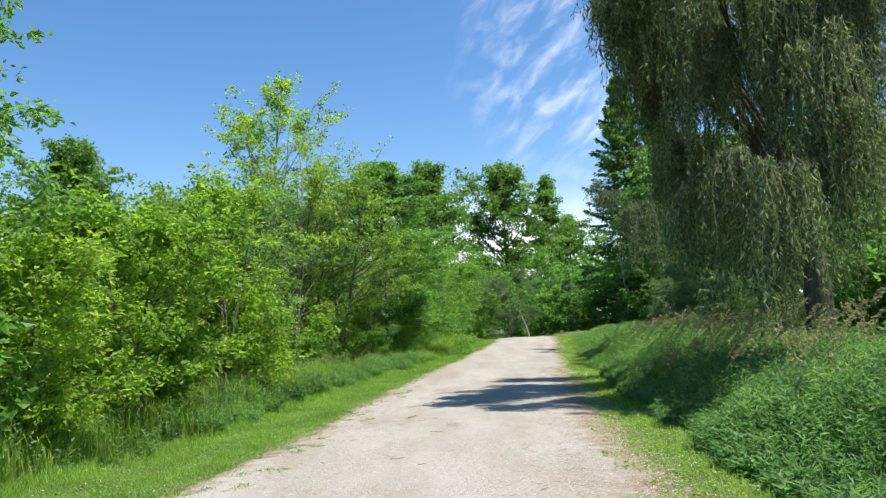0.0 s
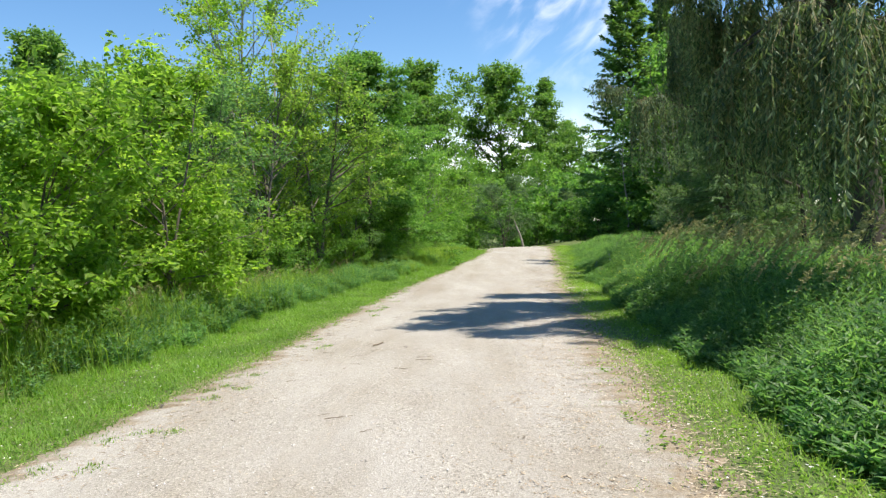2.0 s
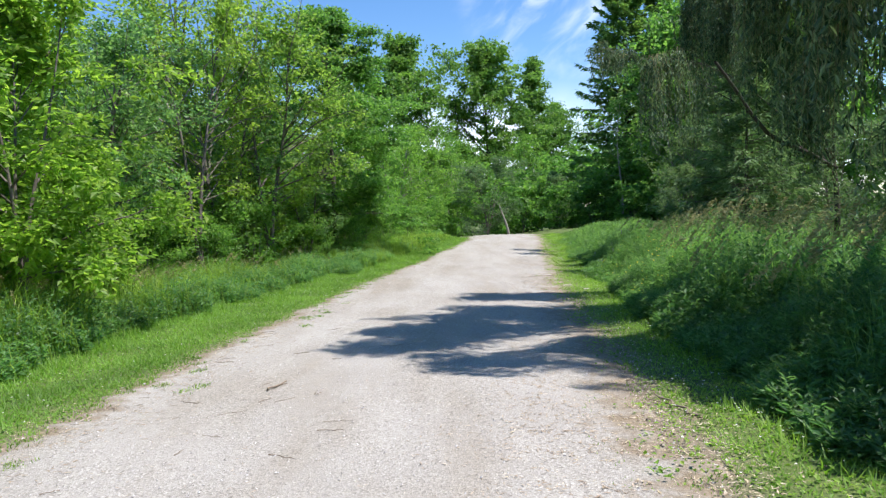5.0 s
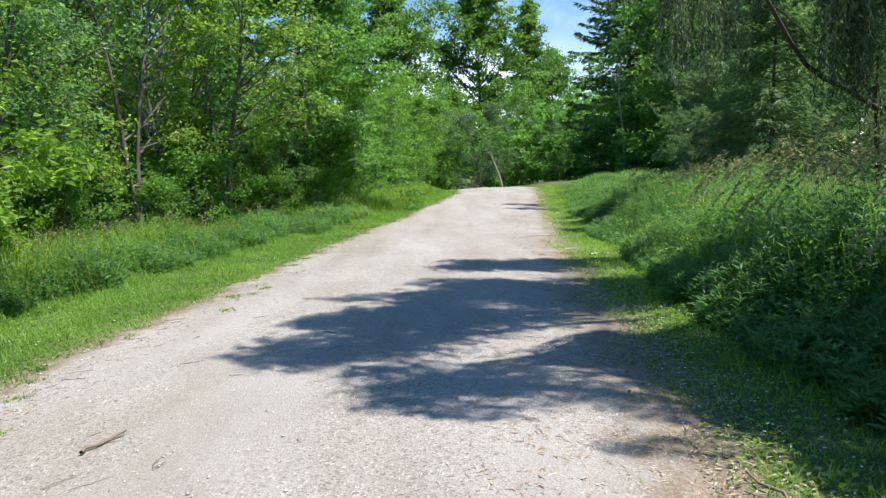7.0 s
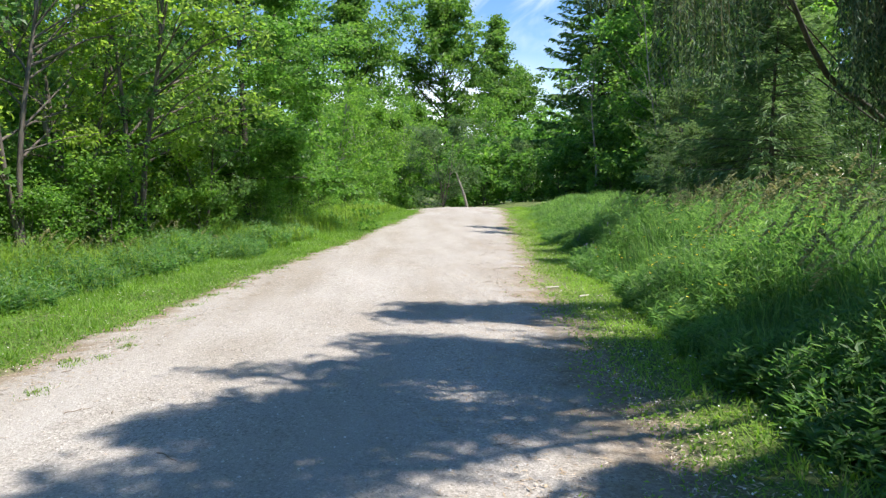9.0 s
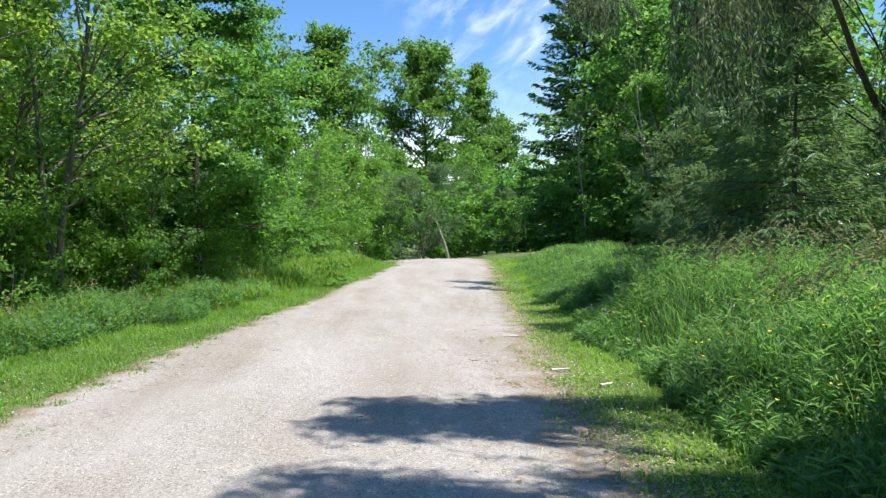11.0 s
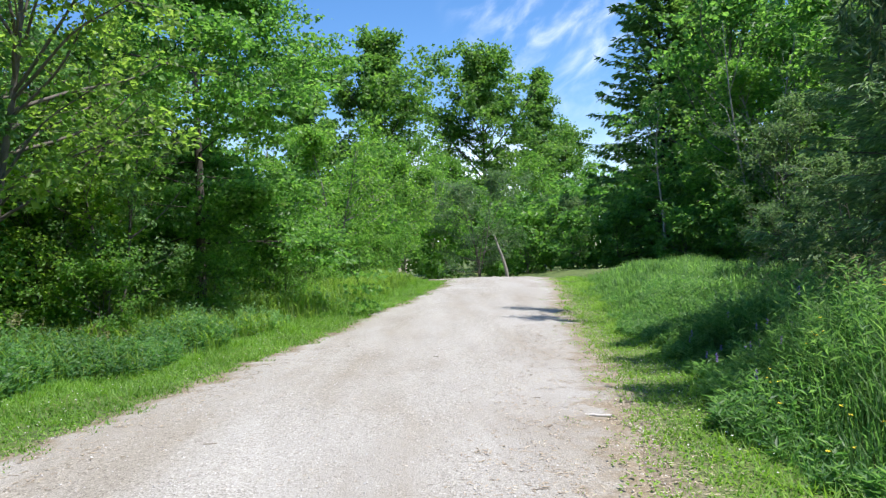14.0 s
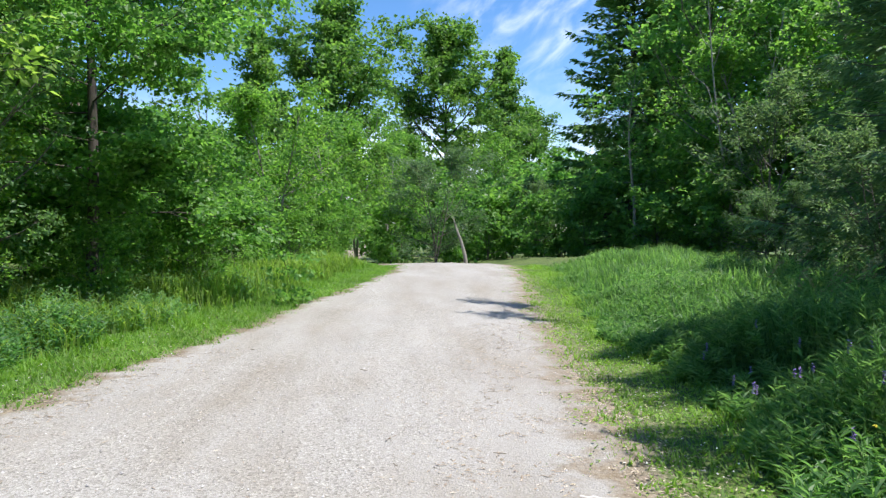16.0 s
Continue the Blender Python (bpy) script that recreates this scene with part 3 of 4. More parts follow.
def willow(seed, x, y, bole_h, masses, bare, size=1.0, shoots_per=44, label=""):
    """A weeping willow. masses: (middle, half-sizes, boughs, shortest and longest hang, lowest end) of each part of the crown;
    bare: (end, radius) of thick low limbs that show bare wood."""
    rng = np.random.RandomState(seed)
    up = np.array([0, 0, 1.0])
    z0 = float(ground_z(x, y))
    foot_at = np.array([x, y, z0])
    ob = new("willow")
    k = np.linspace(0, 1, 7)
    bole = np.stack([0.07 * np.sin(k * 4), 0.1 * k, -0.15 + (bole_h + 0.15) * k], -1)[None]
    part("trunk", raw_mesh("trunk", *tubes(bole, size * np.array([[0.56, 0.43, 0.38, 0.36, 0.35, 0.33, 0.24]]), 14), M_DARKBARK, True), ob, "dark furrowed trunk")
    c = np.linspace(0, 1, 9)
    wood, fall_of, low_of = [], [], []
    for mid, half, n, short, long_, low in masses:
        mid = np.array(mid) - foot_at
        # one main limb to each mass, and boughs that arch away from it
        top = np.array([0.0, 0.1, bole_h - rng.uniform(0.1, 0.7)])
        main = top + (mid - top) * c[:, None] + up * (0.9 * np.sin(c * 3.1) * (0.3 + 0.05 * np.linalg.norm(mid - top)))[:, None] + rng.normal(0, 0.12, 3) * np.sin(c * 6.2)[:, None]
        part("limb", raw_mesh("limb", *tubes(main[None], (size * np.linspace(0.15, 0.025, 9) ** 1.15)[None], 9), M_DARKBARK, True), ob)
        end = mid + rng.uniform(-1, 1, (n, 3)) * np.array(half)
        st = along(main[None], np.zeros(n, int), rng.uniform(0.5, 0.97, n))
        B = st[:, None, :] + (end - st)[:, None, :] * c[None, :, None] + up * (np.sin(c * 3.1)[None, :] * rng.uniform(0.1, 0.4, (n, 1)))[:, :, None]
        wood.append(B)
        fall_of.append(np.stack([np.full(n, short), np.full(n, long_)], -1))
        low_of.append(np.full(n, low - z0))
    wood = np.concatenate(wood)
    fall_of, low_of = np.concatenate(fall_of), np.concatenate(low_of)
    n = len(wood)
    tagged(part("branchwork", raw_mesh("branchwork", *tubes(wood, np.full((n, 1), 0.03 * size) * np.linspace(1, 0.25, 9)[None, :], 5), M_DARKBARK, True), ob), kind="stuff")
    for end, r in bare:
        e = np.array(end) - foot_at
        st = np.array([0.0, 0.0, bole_h * 0.8])
        P = st + (e - st) * c[:, None] - up * (0.35 * np.sin(c * 3.1) - 0.3 * np.sin(c * 8) * c)[:, None]
        part("limb", raw_mesh("limb", *tubes(P[None], (r * np.linspace(1.2, 0.5, 9))[None], 8), M_DARKBARK, True), ob)
    # hanging shoots in tresses that part to show gaps
    m = n * shoots_per
    bi = np.repeat(np.arange(n), shoots_per)
    pick = rng.randint(0, 5, m)
    bunch = rng.uniform(0.45, 1.0, (n, 5))
    st = along(wood, bi, np.clip(bunch[bi, pick] + rng.normal(0, 0.05, m), 0.2, 0.999)) + rng.normal(0, 0.10, (m, 3)) * np.array([1, 1, 0.3])
    aim = rng.uniform(0, 6.28, (n, 5))
    aa = aim[bi, pick] + rng.normal(0, 0.8, m)
    oo = rng.uniform(0.08, 0.45, m)
    share = rng.uniform(0, 1, (n, 5))[bi, pick]
    fall = (fall_of[bi, 0] + (fall_of[bi, 1] - fall_of[bi, 0]) * share) * rng.uniform(0.5, 1.05, m)
    fall = np.minimum(fall, np.maximum(st[:, 2] - low_of[bi] - np.abs(rng.normal(0, 0.3, m)), 0.3))
    Kp = 5
    f = np.linspace(0, 1, Kp)[None, :]
    SP = np.zeros((m, Kp, 3))
    SP[:, :, 0] = st[:, 0:1] + (np.cos(aa) * oo)[:, None] * (1 - (1 - f) ** 2.2) + 0.05 * rng.normal(0, 1, (m, 1)) * np.sin(f * 5)
    SP[:, :, 1] = st[:, 1:2] + (np.sin(aa) * oo)[:, None] * (1 - (1 - f) ** 2.2) + 0.05 * rng.normal(0, 1, (m, 1)) * np.sin(f * 5 + 1)
    SP[:, :, 2] = st[:, 2:3] + 0.25 * np.sin(f * 3.1) * oo[:, None] * (1 - f) - fall[:, None] * f ** 1.3
    hang = tubes(SP, np.full((m, Kp), 0.004) * np.linspace(1.2, 0.4, Kp)[None, :], 3)
    cnt = 50
    wi = np.repeat(np.arange(m), cnt)
    wi = wi[rng.uniform(0, 1, len(wi)) < np.clip(fall[wi] / 2.6, 0.2, 1)]
    k = len(wi)
    P = along(SP, wi, rng.uniform(0.02, 1.0, k))
    D = unit(rng.normal(0, 0.5, (k, 3)) * np.array([1, 1, 0.4]) - up * 0.85)
    ll = rng.uniform(0.08, 0.165, k)
    crown = leaves(P, D, unit(rng.normal(0, 1, (k, 3))), ll, ll * 0.25, 0.06)
    tagged(part("hanging_shoot", raw_mesh("hanging_shoot", *hang, M_WILLOWTWIG), ob), kind="stuff")
    part("crown", raw_mesh("crown", *crown, M_WILLOW), ob, "grey-green curtains of narrow leaves")
    ob.location = (x, y, z0)
    return tagged(ob, label, "tree")


# one model of each kind of tree, each at a place of its own
# High boughs are placed, mostly above view, to shape the shadow on the path.
willow(11, 9.0, 17.0, 3.6,
       (((4.3, 15.8, 9.0), (0.5, 1.4, 0.5), 9, 0.6, 1.8, 6.8), ((4.3, 13.8, 9.2), (0.5, 0.5, 0.6), 6, 0.6, 1.8, 7.0), ((3.8, 14.3, 9.9), (0.4, 0.6, 0.5), 5, 0.8, 2.4, 7.4), ((4.7, 15.3, 9.4), (1.0, 1.0, 1.0), 15, 1.0, 3.0, 5.8), ((6.2, 16.4, 9.2), (0.8, 1.2, 0.6), 10, 0.8, 2.4, 6.2), ((5.0, 17.4, 8.6), (0.8, 1.3, 1.2), 13, 1.2, 3.4, 4.2), ((5.8, 19.4, 9.6), (1.1, 0.7, 0.8), 9, 1.0, 3.0, 5.4), ((7.5, 19.7, 9.4), (0.9, 0.6, 0.6), 6, 0.8, 2.4, 5.6),
        ((4.8, 12.8, 9.2), (0.5, 0.4, 0.9), 5, 1.2, 3.0, 5.6), ((6.7, 13.6, 8.6), (0.8, 0.8, 1.4), 10, 1.8, 4.4, 4.2), ((7.2, 12.4, 8.4), (1.2, 0.8, 1.5), 14, 2.0, 5.2, 3.6), ((7.4, 16.6, 9.4), (1.5, 1.8, 1.2), 11, 2.0, 4.6, 3.4),
        ((5.7, 14.2, 7.2), (0.7, 0.7, 0.5), 7, 1.4, 3.0, 4.4), ((4.9, 12.6, 3.9), (0.35, 0.8, 0.3), 5, 1.6, 3.0, 0.9), ((5.1, 10.6, 3.4), (0.35, 1.0, 0.25), 7, 1.5, 2.6, 0.8), ((6.7, 11.4, 5.2), (0.8, 0.8, 0.9), 9, 2.2, 4.4, 0.8), ((6.2, 17.4, 5.2), (0.6, 1.2, 0.5), 8, 1.5, 3.2, 2.1)),
       (), 0.85, 40, "large weeping willow with grey-green curtains hanging beside the path")
# Boughs at y 32, 33 added, mostly out of view, for path shadows.
willow(12, 13.4, 28.0, 3.0,
       # The mass at (10.2, 28.6) is added to shade the weeds below.
       (((6.75, 25.1, 5.2), (0.15, 0.25, 0.1), 3, 2.0, 3.1, 2.4), ((9.2, 27.4, 8.2), (0.8, 1.6, 1.2), 17, 1.8, 4.0, 4.5), ((10.2, 28.6, 7.6), (1.3, 1.1, 0.6), 10, 1.0, 2.4, 4.6), ((7.3, 32.0, 6.8), (0.4, 0.25, 0.2), 3, 0.4, 1.0, 5.4), ((7.5, 33.3, 7.2), (0.4, 0.2, 0.2), 3, 0.4, 1.0, 5.4),
        ((12.0, 24.8, 7.6), (1.4, 1.6, 0.8), 8, 1.5, 4.0, 1.6), ((11.2, 25.0, 5.2), (1.3, 0.7, 0.6), 8, 1.5, 3.6, 1.2)),
       (((7.9, 23.7, 4.45), 0.07),), 0.22, 40, "smaller weeping willow with open trailing shoots")

LIGHT = "young ash tree in bright spring-green leaf at the wood's edge"
EDGE = "young trees at the wood's edge"
young_a = plant_tree("ash_tree", broadleaf(21, 5.3, 2.3, 0.10, 34, 7, 5, 13, 0.135, 0.55, M_ASH, M_BARK, stems=3), -5.5, 17.6, LIGHT, group=EDGE)
young_b = plant_tree("ash_tree", broadleaf(22, 3.7, 1.9, 0.07, 32, 7, 5, 12, 0.135, 0.55, M_ASH, M_BARK, stems=2), -6.0, 13.2, LIGHT, group=EDGE)
corner = plant_tree("ash_tree", broadleaf(23, 8.0, 1.8, 0.03, 42, 7, 5, 13, 0.14, 0.5, M_MAPLE, M_BARK), -7.1, 9.3, "tall broad-leaved tree with dark green drooping leaves", turn=40)
tree_m = plant_tree("young_maple", broadleaf(24, 7.2, 3.2, 0.24, 32, 7, 5, 7, 0.12, 0.7, M_YELLOW, M_BARK, stems=2, thick=1.25), -4.25, 29.2, "forked maple with sparse yellow-green young leaves", group=EDGE)
tall_m = plant_tree("poplar", broadleaf(25, 12.2, 3.2, 0.3, 44, 6, 5, 8, 0.13, 0.7, M_ASH, M_PALEBARK, stems=3, rise=(0.6, 1.3)), -6.7, 30.7, "tall slender poplar with thin see-through crown")
maple = plant_tree("maple_tree", broadleaf(26, 9.4, 3.4, 0.16, 38, 10, 7, 25, 0.112, 0.85, M_MAPLE, M_DARKBARK, flat=0.16, spread=0.45, rise=(0.0, 0.6), low=0.9, wood_girth=0.55), -3.0, 34.9, "spreading maple with layered dark green boughs", turn=20)
oak = plant_tree("oak_tree", broadleaf(27, 17.2, 5.9, 0.08, 48, 9, 6, 13, 0.29, 0.8, M_OAK, M_DARKBARK, spread=0.62, flat=0.45, dome=True), 7.0, 80.0, "tall round-crowned oak beyond the rise of the path")
slim = plant_tree("oak_tree", broadleaf(28, 18.6, 3.2, 0.08, 38, 8, 6, 12, 0.29, 0.8, M_OAK, M_DARKBARK, spread=0.55, flat=0.45, dome=True), 13.5, 88.0, "tall slim oak beyond the rise of the path")
shrub = plant_tree("shrub", broadleaf(29, 2.6, 1.7, 0.02, 26, 5, 5, 4, 0.205, 0.65, M_MAPLE, M_BARK, stems=4, fine=False), 5.6, 54.0, "dense green shrub at the wood's edge", "shrub", "undergrowth shrubs")
grey = plant_tree("sallow_bush", broadleaf(30, 5.0, 2.4, 0.04, 34, 6, 5, 8, 0.16, 0.38, M_GREY, M_BARK, stems=4), 14.4, 42.2, "grey-green sallow bush beside the spruce", "shrub")
spruce = plant_tree("spruce_tree", conifer(31, 21.5, 5.3, 0.03, 42, 8, mat=M_NEEDLE, bark_mat=M_DARKBARK, sprig=0.36), 15.6, 58.0, "tall dark green spruce standing over the path")
pine = plant_tree("pine_tree", conifer(32, 8.0, 3.0, 0.03, 24, 7, mat=M_BLUE, bark_mat=M_BARK, sprig=0.24, sag=0.7, slim=0.22), 12.6, 33.5, "soft grey-green young conifer with drooping boughs")
wood = plant_tree("woodland_tree", broadleaf(33, 9.0, 3.0, 0.05, 32, 6, 5, 7, 0.21, 0.7, M_MAPLE, M_BARK, spread=0.45), 16.8, 51.0, "leafy broad-leaved tree in the woodland", group="woodland trees")
wood2 = plant_tree("woodland_tree", broadleaf(34, 8.0, 2.6, 0.05, 32, 6, 5, 8, 0.185, 0.65, M_LINDEN, M_PALEBARK, spread=0.45, stems=2), -0.9, 43.0, "leafy light green tree beside the bend of the path", group="woodland trees")
far = plant_tree("woodland_tree", broadleaf(35, 9.0, 3.3, 0.03, 26, 6, 5, 4, 0.34, 0.75, M_MAPLE, M_BARK, spread=0.6, fine=False), -16.0, 60.0, "leafy broad-leaved tree in the woodland", group="woodland trees")
far2 = plant_tree("woodland_tree", broadleaf(36, 9.0, 3.1, 0.03, 26, 6, 5, 4, 0.34, 0.75, M_ASH, M_BARK, spread=0.6, stems=2, fine=False), -22.0, 54.0, "light green leafy tree in the woodland", group="woodland trees")
edge_tree = plant_tree("woodland_tree", broadleaf(38, 6.2, 2.1, 0.2, 34, 6, 5, 8, 0.12, 0.6, M_SHADE, M_BARK, stems=2, thick=1.3, rise=(0.3, 1.2)), -7.0, 22.8, "slim bluish-green tree with bare grey stems", group="woodland trees")
under = plant_tree("shrub", broadleaf(39, 1.9, 1.15, 0.02, 22, 5, 5, 8, 0.10, 0.6, M_LINDEN, M_BARK, stems=4, fine=False), -4.6, 28.0, "leafy green shrub at the wood's edge", "shrub", "undergrowth shrubs")
wood.scale = (1.4, 1.4, 1.45)
wood2.scale = (0.7, 0.7, 0.7)
for t in (far, far2):
    t.scale = (0.9, 0.9, 0.9)


def again(ob, x, y, scale, turn, label="", stretch=1.0):
    """Another tree of the same kind elsewhere."""
    own = ob.scale.copy()
    ob.scale = (1, 1, 1)
    c = copy_thing(ob, Matrix.Translation((x, y, float(ground_z(x, y)) - 0.05)) @ Euler((0, 0, radians(turn))).to_matrix().to_4x4() @ Matrix.Diagonal((scale, scale, scale * stretch, 1)))
    ob.scale = own
    return tagged(c, label) if label else c


# ---- the rest of the woods: copies at their places ----
for x, y, sc, turn in ((-8.3, 20.6, 0.8, 200), (-11.5, 18.5, 0.75, 10)):
    again(young_a, x, y, sc, turn)
for x, y, sc, turn in ((-7.8, 16.4, 0.9, 60), (-4.9, 31.8, 0.8, 20), (-9.8, 13.4, 0.9, 120), (-5.9, 20.6, 0.7, 280), (-6.0, 9.9, 0.75, 330)):
    again(young_b, x, y, sc, turn)
for x, y, sc, turn, st in ((-5.6, 26.4, 0.85, 80, 1.2), (-4.2, 38.4, 0.9, 190, 1.0), (-6.8, 36.0, 1.1, 260, 1.0)):
    again(tree_m, x, y, sc, turn, stretch=st)
for x, y, sc, turn in ((0.3, 50.0, 0.72, 140), (-3.2, 46.0, 0.8, 210), (-1.2, 57.0, 0.9, 300), (2.4, 60.0, 0.85, 60), (3.4, 66.0, 1.0, 100), (0.6, 63.0, 1.15, 20), (9.8, 70.0, 1.05, 250)):
    again(wood2, x, y, sc, turn)
for x, y, sc, turn, st in ((-7.5, 25.2, 0.85, 310, 1.0), (-9.8, 24.0, 1.05, 310, 1.0), (-5.8, 29.6, 1.05, 30, 1.12), (-8.2, 28.6, 1.1, 160, 1.05), (-10.8, 27.6, 1.1, 250, 1.0), (-9.8, 32.6, 1.25, 70, 1.0), (-3.6, 31.8, 0.6, 200, 1.1), (-6.6, 33.8, 0.9, 340, 1.1), (-11.2, 21.4, 0.9, 20, 1.0)):
    again(edge_tree, x, y, sc, turn, stretch=st)
for x, y, sc, turn in ((-6.0, 23.4, 0.8, 0), (-6.9, 24.8, 1.0, 70), (-5.4, 26.6, 0.75, 140), (-6.4, 28.2, 1.0, 210), (-5.3, 30.4, 0.9, 280), (-3.5, 31.0, 0.7, 350), (-4.4, 33.2, 0.95, 60), (-2.3, 33.4, 0.7, 130), (-3.6, 36.4, 1.0, 200), (-1.4, 36.6, 0.7, 270), (-1.2, 39.2, 0.9, 340), (-0.2, 42.0, 0.8, 50), (-7.2, 21.4, 0.9, 120), (-2.2, 38.4, 0.9, 20), (0.6, 45.0, 0.8, 90)):
    again(under, x, y, sc, turn)
again(oak, -1.3, 70.0, 0.93, 130, "tall oak with an open, clumpy dark green crown")
again(oak, 17.5, 96.0, 0.8, 40, "oak beyond the rise of the path")
again(slim, -8.0, 78.0, 0.95, 200, "tall oak standing above the woodland")
again(oak, -38.2, 70.7, 1.12, 20, "dark tall tree standing out above the wooded hill")
for x, y, sc, turn in ((21.0, 56.0, 1.5, 210), (22.5, 36.0, 1.1, 90), (22.0, 28.0, 1.0, 270), (21.5, 19.0, 1.2, 30), (19.5, 48.0, 1.3, 170), (23.0, 51.0, 1.5, 250)):
    again(wood, x, y, sc, turn)
again(wood, -7.6, 42.0, 0.95, 340)
again(wood, -10.6, 37.0, 0.9, 15)
again(wood2, 19.0, 52.5, 1.45, 110, "tall light green tree beside the spruce")
again(wood2, 19.8, 44.5, 1.5, 130, "tall light green tree beside the spruce")
again(wood2, 16.0, 46.0, 1.05, 310, "light green tree before the spruce")
again(wood2, 18.6, 41.0, 1.3, 50, "tall light green tree beside the spruce")
for x, y, sc, turn in ((25.0, 48.0, 1.35, 20), (27.0, 41.0, 1.2, 280), (26.5, 32.0, 1.1, 70), (26.0, 24.0, 1.1, 140), (24.5, 13.0, 1.3, 160), (19.0, 7.0, 1.1, 200)):
    again(far, x, y, sc, turn)
for x, y, sc, turn in ((18.6, 59.0, 0.92, 120), (21.5, 66.0, 0.85, 240)):
    again(spruce, x, y, sc, turn)
again(pine, 11.4, 29.6, 0.85, 140)
again(pine, 15.6, 37.0, 1.1, 250)
again(grey, 4.6, 51.4, 0.92, 80, "grey-green sallow bush beside the bend of the path")
again(grey, 10.2, 57.0, 0.8, 200, "grey-green sallow bush under the spruce")
for x, y, sc, turn in ((2.6, 54.5, 1.1, 0), (7.6, 56.5, 1.2, 60), (9.8, 54.0, 1.0, 120), (11.6, 52.6, 0.95, 200), (12.9, 47.4, 0.8, 250), (6.6, 62.0, 1.5, 20), (10.5, 66.0, 1.7, 80), (3.0, 70.0, 2.0, 140), (14.0, 72.0, 2.2, 190), (8.6, 74.0, 2.0, 260), (17.5, 80.0, 2.6, 300), (0.0, 46.5, 0.9, 10), (-1.6, 40.0, 0.8, 100), (-4.0, 37.0, 0.8, 170),
                       (-5.9, 33.4, 0.9, 230), (-7.0, 27.2, 0.8, 310), (-7.5, 23.6, 0.8, 40), (-7.8, 11.6, 0.9, 80), (-8.4, 7.0, 1.0, 150), (-5.9, 8.3, 0.7, 190), (14.6, 44.0, 1.0, 160), (16.6, 49.0, 1.7, 30), (18.4, 45.6, 1.8, 110), (14.2, 53.0, 1.5, 190), (17.6, 54.5, 1.9, 270), (20.6, 40.0, 1.8, 350), (17.2, 41.6, 1.6, 70),
                       (-9.6, 21.5, 1.2, 15), (-10.4, 24.0, 1.4, 75), (-9.4, 30.4, 1.3, 125), (-11.0, 33.0, 1.5, 185), (-8.6, 34.6, 1.3, 235), (-9.2, 39.0, 1.6, 295), (-6.2, 41.0, 1.3, 345), (-5.0, 44.5, 1.4, 55), (-7.6, 47.0, 1.7, 105), (-4.4, 51.0, 1.6, 165), (-12.6, 28.0, 1.5, 215), (-13.0, 22.0, 1.4, 275), (-12.4, 38.0, 1.7, 325), (-3.0, 55.0, 1.8, 35)):
    again(shrub, x, y, sc, turn)
for x, y, sc, turn in ((10.4, 31.5, 0.5, 210), (12.4, 23.4, 0.6, 280), (14.4, 26.6, 0.75, 330), (13.0, 17.0, 0.6, 20), (12.0, 12.5, 0.5, 90), (11.8, 37.0, 0.4, 60), (15.6, 31.8, 0.8, 120), (16.4, 23.4, 0.9, 40)):
    again(grey, x, y, sc, turn, "grey-green sallow bush in the shade of the willows")
for x, y, sc, turn in ((14.5, 20.0, 1.4, 30), (13.8, 16.5, 1.2, 140), (12.9, 20.8, 1.1, 250), (15.6, 24.4, 1.6, 320), (16.2, 18.2, 1.7, 90)):
    again(shrub, x, y, sc, turn, "dense green shrub in the shade of the willows")
for x, y, sc, turn in ((17.6, 22.0, 1.0, 110), (17.0, 15.4, 0.9, 200)):
    again(wood, x, y, sc, turn)
rng = random.Random(5)
for k in range(44):
    y = rng.uniform(8, 88)
    x = -12.5 - 0.05 * y - abs(rng.gauss(0, 1)) * 15 - (0 if y > 14 else 2)
    # the wood is low by the meadow and grows taller up the hill
    size = (0.6 + 0.155 * math.hypot(x, y) - float(ground_z(x, y))) / 9.0 * rng.uniform(0.8, 1.05)
    again(rng.choice((far, far, far2)), x, y, min(max(size, 0.4), 1.3), rng.uniform(0, 360))
for k in range(20):
    a, d = rng.uniform(-0.62, 0.42), rng.uniform(92, 150)
    again(far, d * math.sin(a), d * math.cos(a), rng.uniform(1.0, 1.4), rng.uniform(0, 360))
for k in range(8):
    a, d = rng.uniform(1.0, 5.2), rng.uniform(26, 44)
    again(far, d * math.sin(a), 6 + d * math.cos(a), rng.uniform(1.0, 1.5), rng.uniform(0, 360))


# ---- a leaning dead trunk and a thin pale sapling ----
def pole(name, x, y, h, r, lean, label, mat, category):
    k = np.linspace(0, 1, 9)
    P = np.stack([lean[0] * k + 0.05 * np.sin(k * 5), lean[1] * k + 0.04 * np.cos(k * 6), h * k - 0.1], -1)[None]
    ob = new(name, raw_mesh(name, *tubes(P, (r * (1.1 - 0.75 * k))[None], 8), mat, True))
    ob.location = (x, y, float(ground_z(x, y)))
    return tagged(ob, label, category)


pole("leaning_snag", 5.75, 49.5, 2.1, 0.085, (-0.5, 0.2), "bare grey leaning trunk beside the bend of the path", M_PALEBARK, "dead tree")
plant_tree("sapling", broadleaf(37, 8.0, 1.2, 0.35, 16, 4, 3, 5, 0.16, 0.6, M_MAPLE, M_PALEBARK, thick=0.75), 13.0, 50.4, "slender pale-stemmed sapling before the dark spruce")
plant_tree("dead_tree", broadleaf(40, 9.2, 1.9, 0.25, 20, 6, 2, 1, 0.10, 0.6, M_LINDEN, M_PALEBARK, stems=2, thick=0.7, rise=(0.7, 1.3)), 14.9, 45.0, "nearly bare pale dead tree with upright twigs", turn=60)


